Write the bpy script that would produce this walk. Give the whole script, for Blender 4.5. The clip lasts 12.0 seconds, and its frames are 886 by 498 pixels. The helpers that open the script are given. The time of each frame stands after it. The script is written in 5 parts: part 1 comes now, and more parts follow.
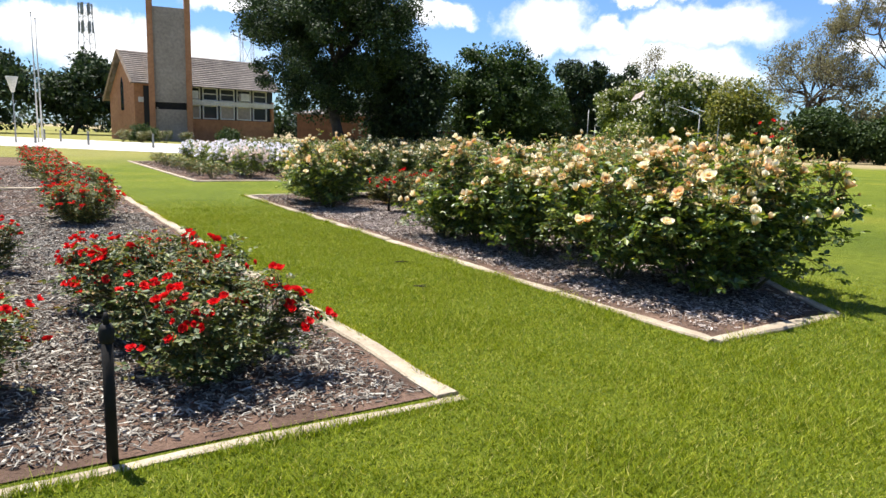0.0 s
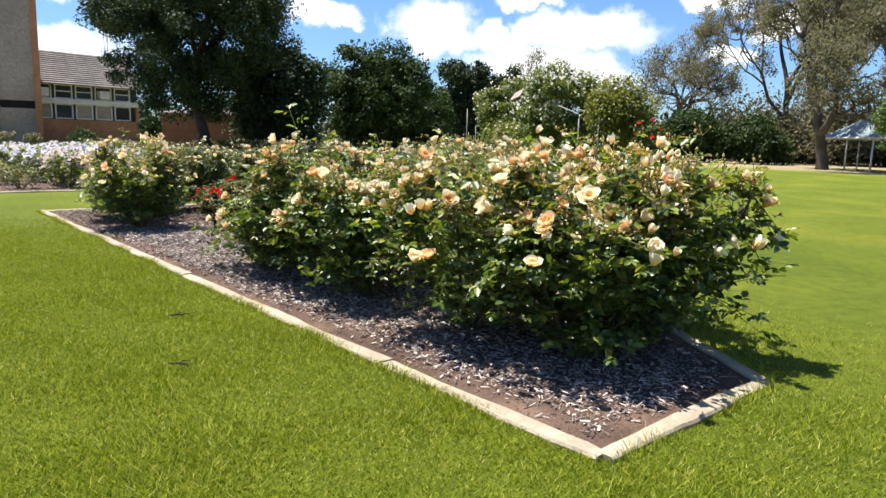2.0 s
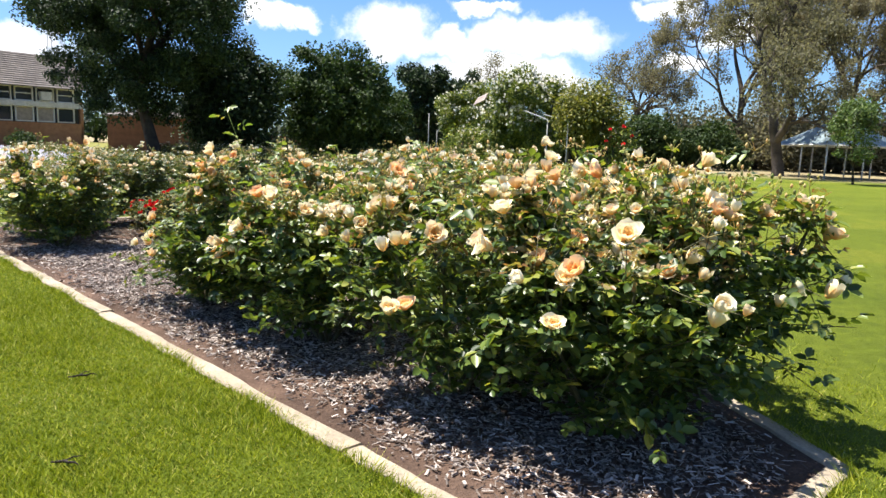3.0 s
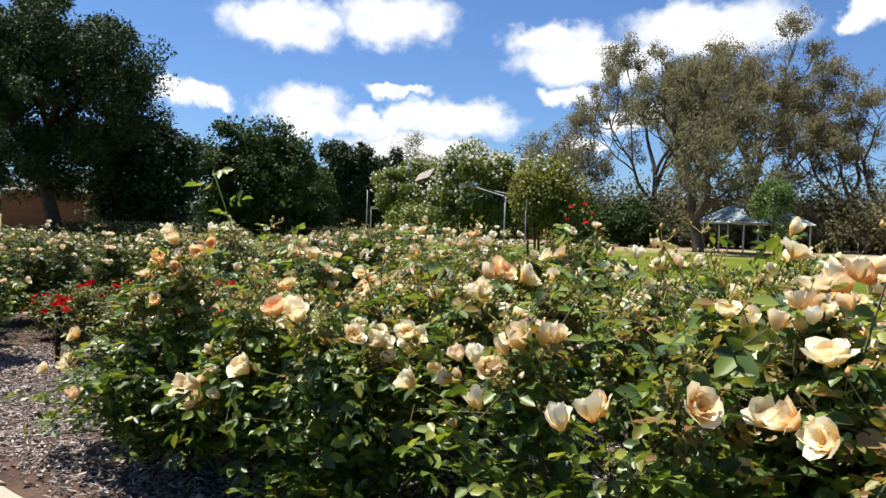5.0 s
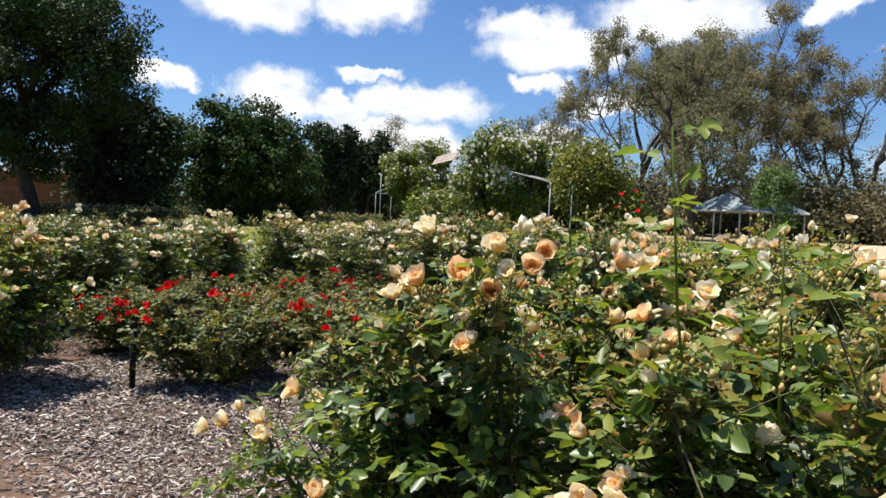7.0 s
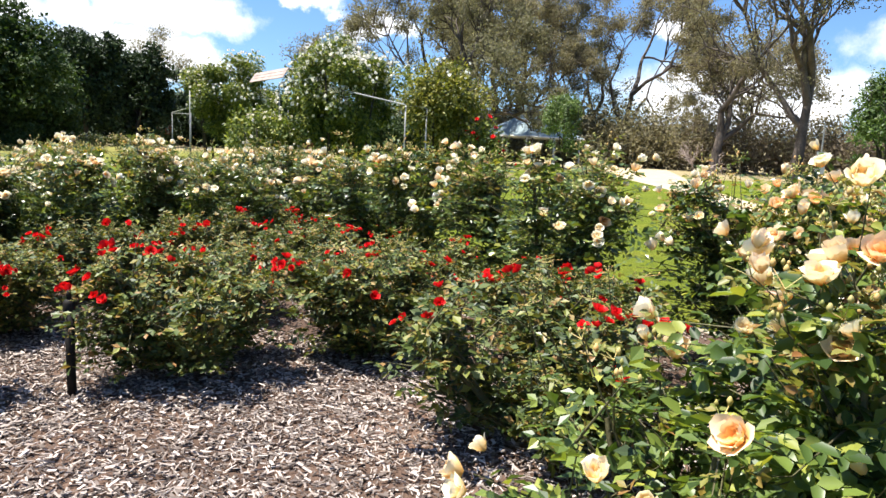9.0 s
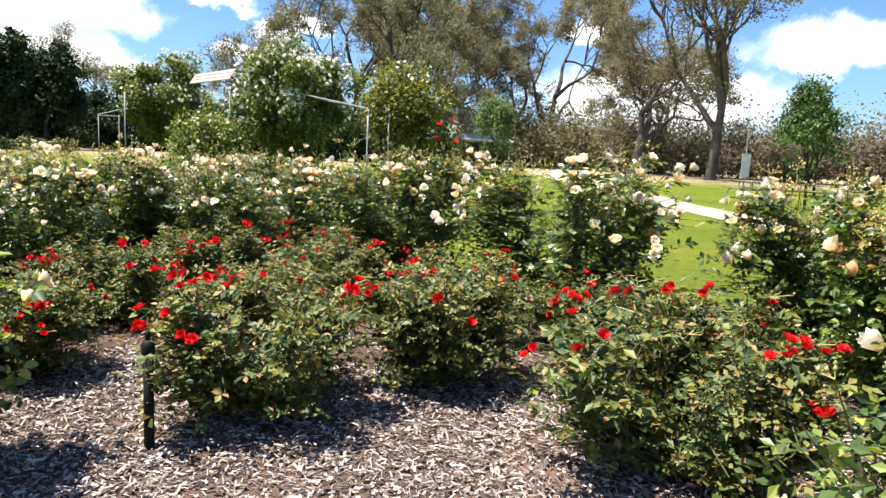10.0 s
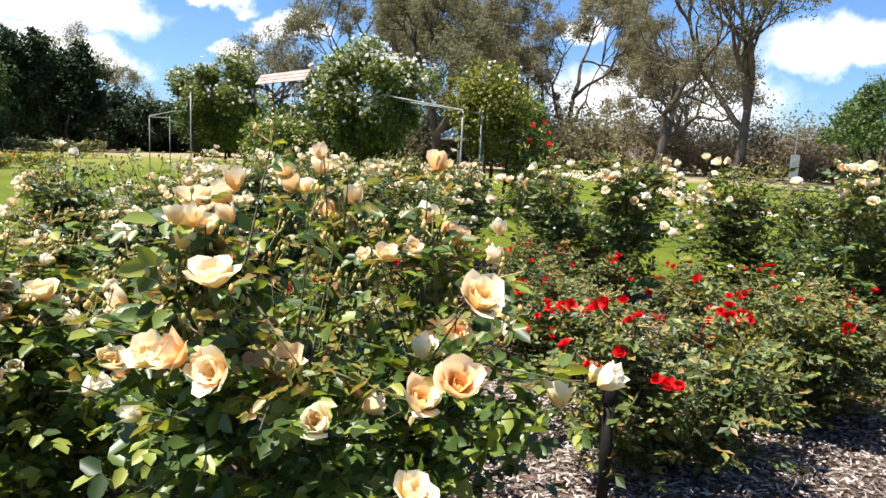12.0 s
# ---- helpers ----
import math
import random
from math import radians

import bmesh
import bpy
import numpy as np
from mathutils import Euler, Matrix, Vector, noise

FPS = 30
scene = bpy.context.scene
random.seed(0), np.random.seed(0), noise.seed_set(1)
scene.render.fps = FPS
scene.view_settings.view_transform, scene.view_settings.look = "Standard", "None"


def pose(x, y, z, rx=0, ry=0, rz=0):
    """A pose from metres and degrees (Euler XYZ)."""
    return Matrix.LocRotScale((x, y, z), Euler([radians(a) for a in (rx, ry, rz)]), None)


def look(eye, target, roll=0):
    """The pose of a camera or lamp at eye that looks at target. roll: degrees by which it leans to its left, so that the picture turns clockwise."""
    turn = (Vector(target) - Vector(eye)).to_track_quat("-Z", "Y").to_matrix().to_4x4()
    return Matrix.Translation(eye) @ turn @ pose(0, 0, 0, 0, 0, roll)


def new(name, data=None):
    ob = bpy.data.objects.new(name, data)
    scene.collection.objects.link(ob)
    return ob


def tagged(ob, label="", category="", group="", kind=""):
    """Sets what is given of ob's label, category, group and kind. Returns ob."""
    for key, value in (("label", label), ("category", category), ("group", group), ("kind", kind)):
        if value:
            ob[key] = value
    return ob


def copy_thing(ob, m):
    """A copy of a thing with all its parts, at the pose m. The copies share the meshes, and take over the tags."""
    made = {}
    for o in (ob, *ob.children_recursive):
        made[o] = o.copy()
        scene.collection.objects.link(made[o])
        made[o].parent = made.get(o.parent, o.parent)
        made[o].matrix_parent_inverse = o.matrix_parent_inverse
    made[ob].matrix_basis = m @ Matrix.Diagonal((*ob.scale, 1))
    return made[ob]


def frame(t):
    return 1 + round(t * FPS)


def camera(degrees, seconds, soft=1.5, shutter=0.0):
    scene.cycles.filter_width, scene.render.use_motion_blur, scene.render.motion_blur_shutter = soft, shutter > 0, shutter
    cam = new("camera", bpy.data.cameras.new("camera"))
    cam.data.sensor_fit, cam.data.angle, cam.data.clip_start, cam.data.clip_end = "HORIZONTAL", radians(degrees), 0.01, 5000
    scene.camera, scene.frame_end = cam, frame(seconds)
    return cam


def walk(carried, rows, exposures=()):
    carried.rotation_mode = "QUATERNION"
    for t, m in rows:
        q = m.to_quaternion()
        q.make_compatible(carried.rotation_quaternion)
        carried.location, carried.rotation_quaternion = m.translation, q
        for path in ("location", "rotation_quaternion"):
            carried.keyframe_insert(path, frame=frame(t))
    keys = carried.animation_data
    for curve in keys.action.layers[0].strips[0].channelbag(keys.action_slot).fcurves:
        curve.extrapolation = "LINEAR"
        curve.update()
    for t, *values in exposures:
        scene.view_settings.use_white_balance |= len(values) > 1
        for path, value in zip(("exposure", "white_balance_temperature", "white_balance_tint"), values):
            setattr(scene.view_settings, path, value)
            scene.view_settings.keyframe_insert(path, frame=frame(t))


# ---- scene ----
cam = camera(65.3, 12.0)
PATH = [
    (0, pose(0.099, -0.687, 1.456, 80.64, -1.72, -0.65)),
    (0.5, pose(0.327, -0.238, 1.468, 80.56, -1.52, -0.72)),
    (1, pose(0.570, 0.278, 1.463, 80.53, -1.28, -3.29)),
    (1.5, pose(0.779, 0.807, 1.455, 80.83, -1.64, -3.77)),
    (2, pose(0.900, 1.328, 1.481, 80.96, -1.61, -9.64)),
    (2.5, pose(0.949, 1.898, 1.487, 80.92, -1.85, -11.51)),
    (3, pose(0.959, 2.446, 1.532, 81.40, -1.91, -13.12)),
    (3.2, pose(0.959, 2.639, 1.549, 81.98, -1.83, -14.71)),
    (4.8, pose(0.573, 4.176, 1.522, 87.58, -1.68, -20.25)),
    (5, pose(0.490, 4.374, 1.535, 87.95, -1.89, -20.13)),
    (5.5, pose(0.228, 4.848, 1.551, 87.97, -2.04, -20.12)),
    (6, pose(0.003, 5.342, 1.517, 87.97, -2.15, -20.26)),
    (6.5, pose(-0.268, 5.811, 1.515, 87.90, -2.28, -20.36)),
    (7, pose(-0.584, 6.272, 1.510, 86.83, -2.40, -22.60)),
    (7.2, pose(-0.712, 6.491, 1.492, 86.75, -2.60, -24.65)),
    (8.8, pose(-1.529, 7.923, 1.478, 81.49, -2.79, -39.07)),
    (9, pose(-1.638, 8.097, 1.475, 81.38, -2.79, -41.19)),
    (9.5, pose(-1.910, 8.529, 1.480, 81.44, -2.55, -46.04)),
    (10, pose(-2.164, 9.029, 1.499, 81.82, -2.66, -47.90)),
    (10.5, pose(-2.452, 9.509, 1.497, 82.35, -2.73, -48.10)),
    (11, pose(-2.716, 9.983, 1.470, 83.01, -2.78, -48.27)),
    (11.5, pose(-2.961, 10.445, 1.462, 83.70, -2.81, -48.27)),
    (12, pose(-3.206, 10.880, 1.459, 81.84, -2.57, -47.98)),
]
walk(cam, PATH, [(0, 1.17), (2.0, 1.2), (3.2, 1.26), (4.8, 0.88), (7.0, 0.81), (8.8, 1.35), (11.5, 1.47), (12.0, 1.27)])

# ---- daylight ----
SUN_AZ, SUN_EL = radians(-49), radians(69)   # azimuth from +y towards +x
world = bpy.data.worlds.new("sky")
scene.world = world
world.use_nodes = True
wn, wl = world.node_tree.nodes, world.node_tree.links
wn.clear()
sky = wn.new("ShaderNodeTexSky")
sky.sky_type, sky.sun_disc = "NISHITA", False
sky.sun_elevation, sky.sun_rotation = SUN_EL, SUN_AZ
sky.dust_density, sky.ozone_density, sky.air_density = 0.6, 2.5, 1.0
wc = wn.new("ShaderNodeTexCoord")
sep = wn.new("ShaderNodeSeparateXYZ")
wl.new(wc.outputs["Generated"], sep.inputs[0])


def wmath(op, a, b):
    n = wn.new("ShaderNodeMath")
    n.operation = op
    for k, v in enumerate((a, b)):
        if isinstance(v, (int, float)):
            n.inputs[k].default_value = v
        else:
            wl.new(v, n.inputs[k])
    return n.outputs[0]


# cumulus low over the park: bearing, height, half width and half depth, in degrees
CLOUDS = [
    (6.7, 15.2, 5.2, 2.1), (15.7, 16.2, 5.2, 2.2), (0.1, 9.2, 2.9, 1.0), (8.3, 8.7, 3.7, 2.1),
    (13.7, 8.1, 3.3, 1.2), (20.7, 8.5, 5.6, 1.5), (16.0, 10.4, 2.6, 0.6), (17.0, 6.2, 7.0, 1.4),
    (28.5, 14.9, 4.0, 1.6), (31.9, 12.9, 6.6, 1.8), (30.3, 10.4, 2.8, 0.8), (40.4, 15.3, 6.6, 2.0),
    (31.3, 6.8, 2.6, 0.8), (51.0, 15.7, 2.1, 1.2), (-27.8, 6.9, 8.0, 1.2), (-22.0, 5.6, 8.9, 1.7),
    (-15.5, 9.4, 4.2, 0.7), (64.5, 4.6, 9.8, 2.9), (21.2, 5.2, 4.2, 1.6), (35.1, 8.8, 2.9, 1.1),
    (58.7, 12.7, 4.7, 0.6), (58.9, 9.7, 2.1, 1.0), (77.0, 8.5, 6.1, 2.0),
]
up = wmath("ADD", wmath("MAXIMUM", sep.outputs["Z"], 0.0), 0.22)
comb = wn.new("ShaderNodeCombineXYZ")
wl.new(wmath("DIVIDE", sep.outputs["X"], up), comb.inputs[0])
wl.new(wmath("DIVIDE", sep.outputs["Y"], up), comb.inputs[1])
bearing = wmath("MULTIPLY", wmath("ARCTAN2", sep.outputs["X"], sep.outputs["Y"]), 57.2958)
rise = wmath("MULTIPLY", wmath("ARCSINE", sep.outputs["Z"], 0.0), 57.2958)
puff = wn.new("ShaderNodeTexNoise")
puff.inputs["Scale"].default_value = 17.0
puff.inputs["Detail"].default_value = 6
puff.inputs["Roughness"].default_value = 0.62
wl.new(wc.outputs["Generated"], puff.inputs["Vector"])
psep = wn.new("ShaderNodeSeparateColor")
wl.new(puff.outputs["Color"], psep.inputs[0])
spot = wn.new("ShaderNodeCombineXYZ")
wl.new(wmath("ADD", bearing, wmath("MULTIPLY", wmath("SUBTRACT", psep.outputs[0], 0.5), 7.0)), spot.inputs[0])
wl.new(wmath("ADD", rise, wmath("MULTIPLY", wmath("SUBTRACT", psep.outputs[1], 0.5), 4.0)), spot.inputs[1])
cover = 0.0
for az_, el_, w_, h_ in CLOUDS:
    off = wn.new("ShaderNodeVectorMath")
    off.operation = "SUBTRACT"
    wl.new(spot.outputs[0], off.inputs[0])
    off.inputs[1].default_value = (az_, el_, 0)
    fit_ = wn.new("ShaderNodeVectorMath")
    fit_.operation = "MULTIPLY"
    wl.new(off.outputs[0], fit_.inputs[0])
    fit_.inputs[1].default_value = (1 / w_, 1 / h_, 0)
    far_ = wn.new("ShaderNodeVectorMath")
    far_.operation = "LENGTH"
    wl.new(fit_.outputs[0], far_.inputs[0])
    cover = wmath("MAXIMUM", wmath("SUBTRACT", 1.2, far_.outputs["Value"]), cover)
low = wn.new("ShaderNodeMapRange")
low.interpolation_type = "SMOOTHSTEP"
low.inputs["From Max"].default_value = 0.6
wl.new(cover, low.inputs["Value"])
# scattered cloud higher up, over the whole sky
cloud = wn.new("ShaderNodeTexNoise")
cloud.inputs["Scale"].default_value = 2.1
cloud.inputs["Detail"].default_value = 6
cloud.inputs["Roughness"].default_value = 0.45
wl.new(comb.outputs[0], cloud.inputs["Vector"])
cramp = wn.new("ShaderNodeMapRange")
cramp.inputs["From Min"].default_value, cramp.inputs["From Max"].default_value = 0.6, 0.66
wl.new(cloud.outputs["Fac"], cramp.inputs["Value"])
high = wn.new("ShaderNodeMapRange")
high.inputs["From Min"].default_value, high.inputs["From Max"].default_value = 19.0, 25.0
wl.new(rise, high.inputs["Value"])
mask = wmath("MAXIMUM", low.outputs[0], wmath("MULTIPLY", cramp.outputs[0], high.outputs[0]))
cshade = wn.new("ShaderNodeTexNoise")
cshade.inputs["Scale"].default_value = 5.0
cshade.inputs["Detail"].default_value = 4
wl.new(comb.outputs[0], cshade.inputs["Vector"])
ccol = wn.new("ShaderNodeValToRGB")
ccol.color_ramp.elements[0].position, ccol.color_ramp.elements[1].position = 0.3, 0.65
ccol.color_ramp.elements[0].color = (14.0, 15.0, 16.3, 1)
ccol.color_ramp.elements[1].color = (21, 21, 21, 1)
wl.new(cshade.outputs["Fac"], ccol.inputs[0])
tint = wn.new("ShaderNodeMix")
tint.data_type, tint.blend_type = "RGBA", "MULTIPLY"
tint.inputs[0].default_value = 1.0
wl.new(sky.outputs[0], tint.inputs[6])
tint.inputs[7].default_value = (1.28, 1.72, 2.35, 1)
cmix = wn.new("ShaderNodeMix")
cmix.data_type = "RGBA"
wl.new(mask, cmix.inputs[0])
wl.new(tint.outputs[2], cmix.inputs[6])
wl.new(ccol.outputs[0], cmix.inputs[7])
bg = wn.new("ShaderNodeBackground")
bg.inputs["Strength"].default_value = 0.033
wl.new(cmix.outputs[2], bg.inputs[0])
wo = wn.new("ShaderNodeOutputWorld")
wl.new(bg.outputs[0], wo.inputs[0])

sun_dir = Vector((math.sin(SUN_AZ) * math.cos(SUN_EL), math.cos(SUN_AZ) * math.cos(SUN_EL), math.sin(SUN_EL)))
sun = new("sun", bpy.data.lights.new("sun", "SUN"))
sun.data.energy, sun.data.angle, sun.data.color = 5.0, radians(0.53), (1.0, 0.955, 0.88)
sun.matrix_world = look(sun_dir * 60, (0, 0, 0))


# ---- materials ----
def material(name, rough=0.8, spec=0.3):
    m = bpy.data.materials.new(name)
    m.use_nodes = True
    b = m.node_tree.nodes["Principled BSDF"]
    b.inputs["Roughness"].default_value = rough
    b.inputs["Specular IOR Level"].default_value = spec
    return m, m.node_tree.nodes, m.node_tree.links, b


def noise_node(nt, lk, scale, detail=4, rough=0.55, coord="Object"):
    tc = nt.new("ShaderNodeTexCoord")
    n = nt.new("ShaderNodeTexNoise")
    n.inputs["Scale"].default_value, n.inputs["Detail"].default_value = scale, detail
    n.inputs["Roughness"].default_value = rough
    lk.new(tc.outputs[coord], n.inputs["Vector"])
    return n


def ramp(nt, lk, src, stops):
    r = nt.new("ShaderNodeValToRGB")
    e = r.color_ramp.elements
    while len(e) < len(stops):
        e.new(0.5)
    for k, (p, c) in enumerate(stops):
        e[k].position, e[k].color = p, (*c, 1)
    lk.new(src, r.inputs[0])
    return r.outputs[0]


def mixc(nt, lk, fac, a, b, blend="MIX"):
    n = nt.new("ShaderNodeMix")
    n.data_type, n.blend_type = "RGBA", blend
    for k, v in ((0, fac), (6, a), (7, b)):
        if isinstance(v, (int, float)):
            n.inputs[k].default_value = v
        elif isinstance(v, tuple):
            n.inputs[k].default_value = (*v, 1)
        else:
            lk.new(v, n.inputs[k])
    return n.outputs[2]


def bump(nt, lk, b, src, strength, dist=0.02):
    n = nt.new("ShaderNodeBump")
    n.inputs["Strength"].default_value, n.inputs["Distance"].default_value = strength, dist
    lk.new(src, n.inputs["Height"])
    lk.new(n.outputs[0], b.inputs["Normal"])


def surface(name, scale, stops, rough=0.85, spec=0.3, bumpy=0.3, fine=None, coord="Object", dist=0.02):
    """A plain surface: a colour ramp over noise, with finer noise as grain and relief."""
    m, nt, lk, b = material(name, rough, spec)
    n1 = noise_node(nt, lk, scale, 5, 0.6, coord)
    n2 = noise_node(nt, lk, fine or scale * 9, 4, 0.6, coord)
    c = ramp(nt, lk, n1.outputs["Fac"], stops)
    g = ramp(nt, lk, n2.outputs["Fac"], [(0.25, (0.72, 0.72, 0.72)), (0.75, (1.2, 1.2, 1.2))])
    lk.new(mixc(nt, lk, 1.0, c, g, "MULTIPLY"), b.inputs["Base Color"])
    bump(nt, lk, b, n2.outputs["Fac"], bumpy, dist)
    return m


def leaf_material(name, stops, trans, tcol, rough=0.42, spec=0.5):
    m, nt, lk, b = material(name, rough, spec)
    geo = nt.new("ShaderNodeNewGeometry")
    info = nt.new("ShaderNodeObjectInfo")
    c = ramp(nt, lk, geo.outputs["Random Per Island"], stops)
    v = ramp(nt, lk, info.outputs["Random"], [(0.0, (0.8, 0.85, 0.8)), (1.0, (1.18, 1.12, 1.1))])
    c = mixc(nt, lk, 1.0, c, v, "MULTIPLY")
    lk.new(c, b.inputs["Base Color"])
    t = nt.new("ShaderNodeBsdfTranslucent")
    lk.new(mixc(nt, lk, 1.0, c, tcol, "MULTIPLY"), t.inputs["Color"])
    ms = nt.new("ShaderNodeMixShader")
    ms.inputs[0].default_value = trans
    out = nt["Material Output"]
    lk.new(b.outputs[0], ms.inputs[1])
    lk.new(t.outputs[0], ms.inputs[2])
    lk.new(ms.outputs[0], out.inputs[0])
    return m


def petal_material(name, inner, outer, edge, trans=0.3, vary=((1.0, 0.86, 0.72), (1.0, 0.95, 0.88))):
    m, nt, lk, b = material(name, 0.6, 0.25)
    tc = nt.new("ShaderNodeTexCoord")
    ln = nt.new("ShaderNodeVectorMath")
    ln.operation = "LENGTH"
    lk.new(tc.outputs["Object"], ln.inputs[0])
    n = noise_node(nt, lk, 3.0, 3)
    add = nt.new("ShaderNodeMath")
    add.operation = "MULTIPLY_ADD"
    lk.new(n.outputs["Fac"], add.inputs[0])
    add.inputs[1].default_value = 0.35
    lk.new(ln.outputs["Value"], add.inputs[2])
    c = ramp(nt, lk, add.outputs[0], [(0.3, inner), (0.8, outer), (1.15, edge)])
    info = nt.new("ShaderNodeObjectInfo")
    v = ramp(nt, lk, info.outputs["Random"], [(0.0, vary[0]), (0.3, vary[1]), (0.7, (1.0, 1.0, 1.0)), (1.0, (1.0, 1.0, 1.0))])
    c = mixc(nt, lk, 1.0, c, v, "MULTIPLY")
    lk.new(c, b.inputs["Base Color"])
    t = nt.new("ShaderNodeBsdfTranslucent")
    lk.new(c, t.inputs["Color"])
    ms = nt.new("ShaderNodeMixShader")
    ms.inputs[0].default_value = trans
    lk.new(b.outputs[0], ms.inputs[1])
    lk.new(t.outputs[0], ms.inputs[2])
    lk.new(ms.outputs[0], nt["Material Output"].inputs[0])
    return m


M_LEAF = leaf_material("rose_leaf", [(0.0, (0.028, 0.052, 0.014)), (0.45, (0.075, 0.12, 0.028)), (0.82, (0.16, 0.21, 0.042)), (1.0, (0.32, 0.32, 0.065))], 0.27, (2.1, 2.0, 0.7), 0.4, 0.42)
M_LEAF_CREAM = leaf_material("cream_rose_leaf", [(0.0, (0.024, 0.046, 0.014)), (0.5, (0.06, 0.098, 0.024)), (0.85, (0.13, 0.165, 0.036)), (1.0, (0.26, 0.26, 0.06))], 0.2, (2.0, 1.9, 0.7), 0.34, 0.5)
M_LEAF_RED = leaf_material("red_rose_leaf", [(0.0, (0.024, 0.042, 0.012)), (0.5, (0.07, 0.1, 0.023)), (0.82, (0.17, 0.18, 0.036)), (1.0, (0.24, 0.13, 0.05))], 0.17, (2.0, 1.8, 0.75), 0.5, 0.35)
M_LEAF_SHOOT = leaf_material("shoot_leaf", [(0.0, (0.12, 0.19, 0.03)), (0.8, (0.22, 0.26, 0.05)), (1.0, (0.3, 0.2, 0.05))], 0.4, (1.4, 1.4, 0.8))
M_LEAF_YOUNG = leaf_material("young_rose_leaf", [(0.0, (0.14, 0.17, 0.035)), (0.4, (0.23, 0.21, 0.05)), (0.75, (0.28, 0.2, 0.055)), (1.0, (0.26, 0.12, 0.045))], 0.35, (1.4, 1.4, 0.9))
M_TREE = leaf_material("tree_leaf", [(0.0, (0.012, 0.022, 0.01)), (0.7, (0.028, 0.05, 0.018)), (1.0, (0.06, 0.09, 0.03))], 0.12, (1.5, 1.6, 0.9), 0.62, 0.2)
M_TREE3 = leaf_material("green_tree_leaf", [(0.0, (0.018, 0.035, 0.01)), (0.7, (0.04, 0.068, 0.018)), (1.0, (0.07, 0.1, 0.028))], 0.2, (1.5, 1.6, 0.9), 0.6, 0.2)
M_TREE2 = leaf_material("bright_tree_leaf", [(0.0, (0.045, 0.08, 0.02)), (0.7, (0.09, 0.14, 0.035)), (1.0, (0.15, 0.2, 0.05))], 0.3, (1.5, 1.6, 0.9), 0.5, 0.4)
M_GUM = leaf_material("gum_leaf", [(0.0, (0.118, 0.108, 0.073)), (0.6, (0.182, 0.167, 0.108)), (1.0, (0.255, 0.24, 0.15))], 0.42, (1.3, 1.3, 0.9), 0.65, 0.15)
M_SCRUB = leaf_material("scrub_leaf", [(0.0, (0.14, 0.115, 0.088)), (0.6, (0.18, 0.15, 0.112)), (1.0, (0.22, 0.185, 0.13))], 0.4, (1.2, 1.2, 1.0), 0.85, 0.05)
M_CLIMB = leaf_material("climbing_rose_leaf", [(0.0, (0.03, 0.052, 0.014)), (0.5, (0.12, 0.155, 0.032)), (0.9, (0.26, 0.27, 0.056)), (1.0, (0.42, 0.4, 0.1))], 0.26, (1.6, 1.7, 0.9), 0.5, 0.3)
M_CLIMB_YELLOW = leaf_material("yellow_climbing_rose_leaf", [(0.0, (0.06, 0.08, 0.015)), (0.5, (0.16, 0.165, 0.03)), (1.0, (0.34, 0.3, 0.07))], 0.32, (1.6, 1.6, 0.9), 0.5, 0.3)
M_CANE = surface("rose_cane", 8, [(0.3, (0.07, 0.055, 0.03)), (0.7, (0.12, 0.12, 0.05))], 0.7)
M_BARK = surface("bark", 3, [(0.3, (0.03, 0.024, 0.018)), (0.7, (0.072, 0.058, 0.044))], 0.9, 0.2, 0.8, dist=0.05)
M_GUMBARK = surface("gum_bark", 0.8, [(0.3, (0.05, 0.04, 0.032)), (0.6, (0.12, 0.098, 0.08)), (0.9, (0.34, 0.3, 0.26))], 0.85, 0.2, 0.5, dist=0.05)
M_APRICOT = petal_material("apricot_petal", (0.97, 0.6, 0.16), (0.97, 0.77, 0.4), (0.97, 0.88, 0.64), 0.3, ((1.0, 0.76, 0.58), (1.0, 0.92, 0.85)))
M_CREAM = petal_material("cream_petal", (0.96, 0.7, 0.26), (0.96, 0.86, 0.6), (0.96, 0.91, 0.76), 0.3)
M_RED = petal_material("red_petal", (0.42, 0.004, 0.006), (0.66, 0.006, 0.01), (0.76, 0.014, 0.016), 0.3)
M_LILAC = petal_material("lilac_petal", (0.66, 0.54, 0.66), (0.82, 0.74, 0.84), (0.9, 0.86, 0.92), 0.25)
M_YELLOW = petal_material("yellow_petal", (0.85, 0.5, 0.02), (0.88, 0.64, 0.04), (0.9, 0.72, 0.1), 0.3)
M_WHITE = petal_material("white_petal", (0.85, 0.8, 0.6), (0.88, 0.87, 0.8), (0.9, 0.9, 0.88), 0.3)
M_BUD = leaf_material("bud", [(0.0, (0.18, 0.22, 0.06)), (0.5, (0.4, 0.36, 0.12)), (0.8, (0.62, 0.5, 0.22)), (1.0, (0.72, 0.42, 0.16))], 0.25, (1.2, 1.2, 0.9), 0.6, 0.3)
M_CONCRETE = surface("kerb_concrete", 2.2, [(0.25, (0.19, 0.15, 0.105)), (0.55, (0.36, 0.3, 0.22)), (0.85, (0.47, 0.41, 0.32))], 0.9, 0.2, 0.5, 55, "Object", 0.008)
M_SOIL = surface("bed_soil", 1.3, [(0.3, (0.06, 0.04, 0.03)), (0.55, (0.14, 0.09, 0.066)), (0.8, (0.27, 0.175, 0.125))], 0.95, 0.1, 1.0, 45, "Object", 0.03)
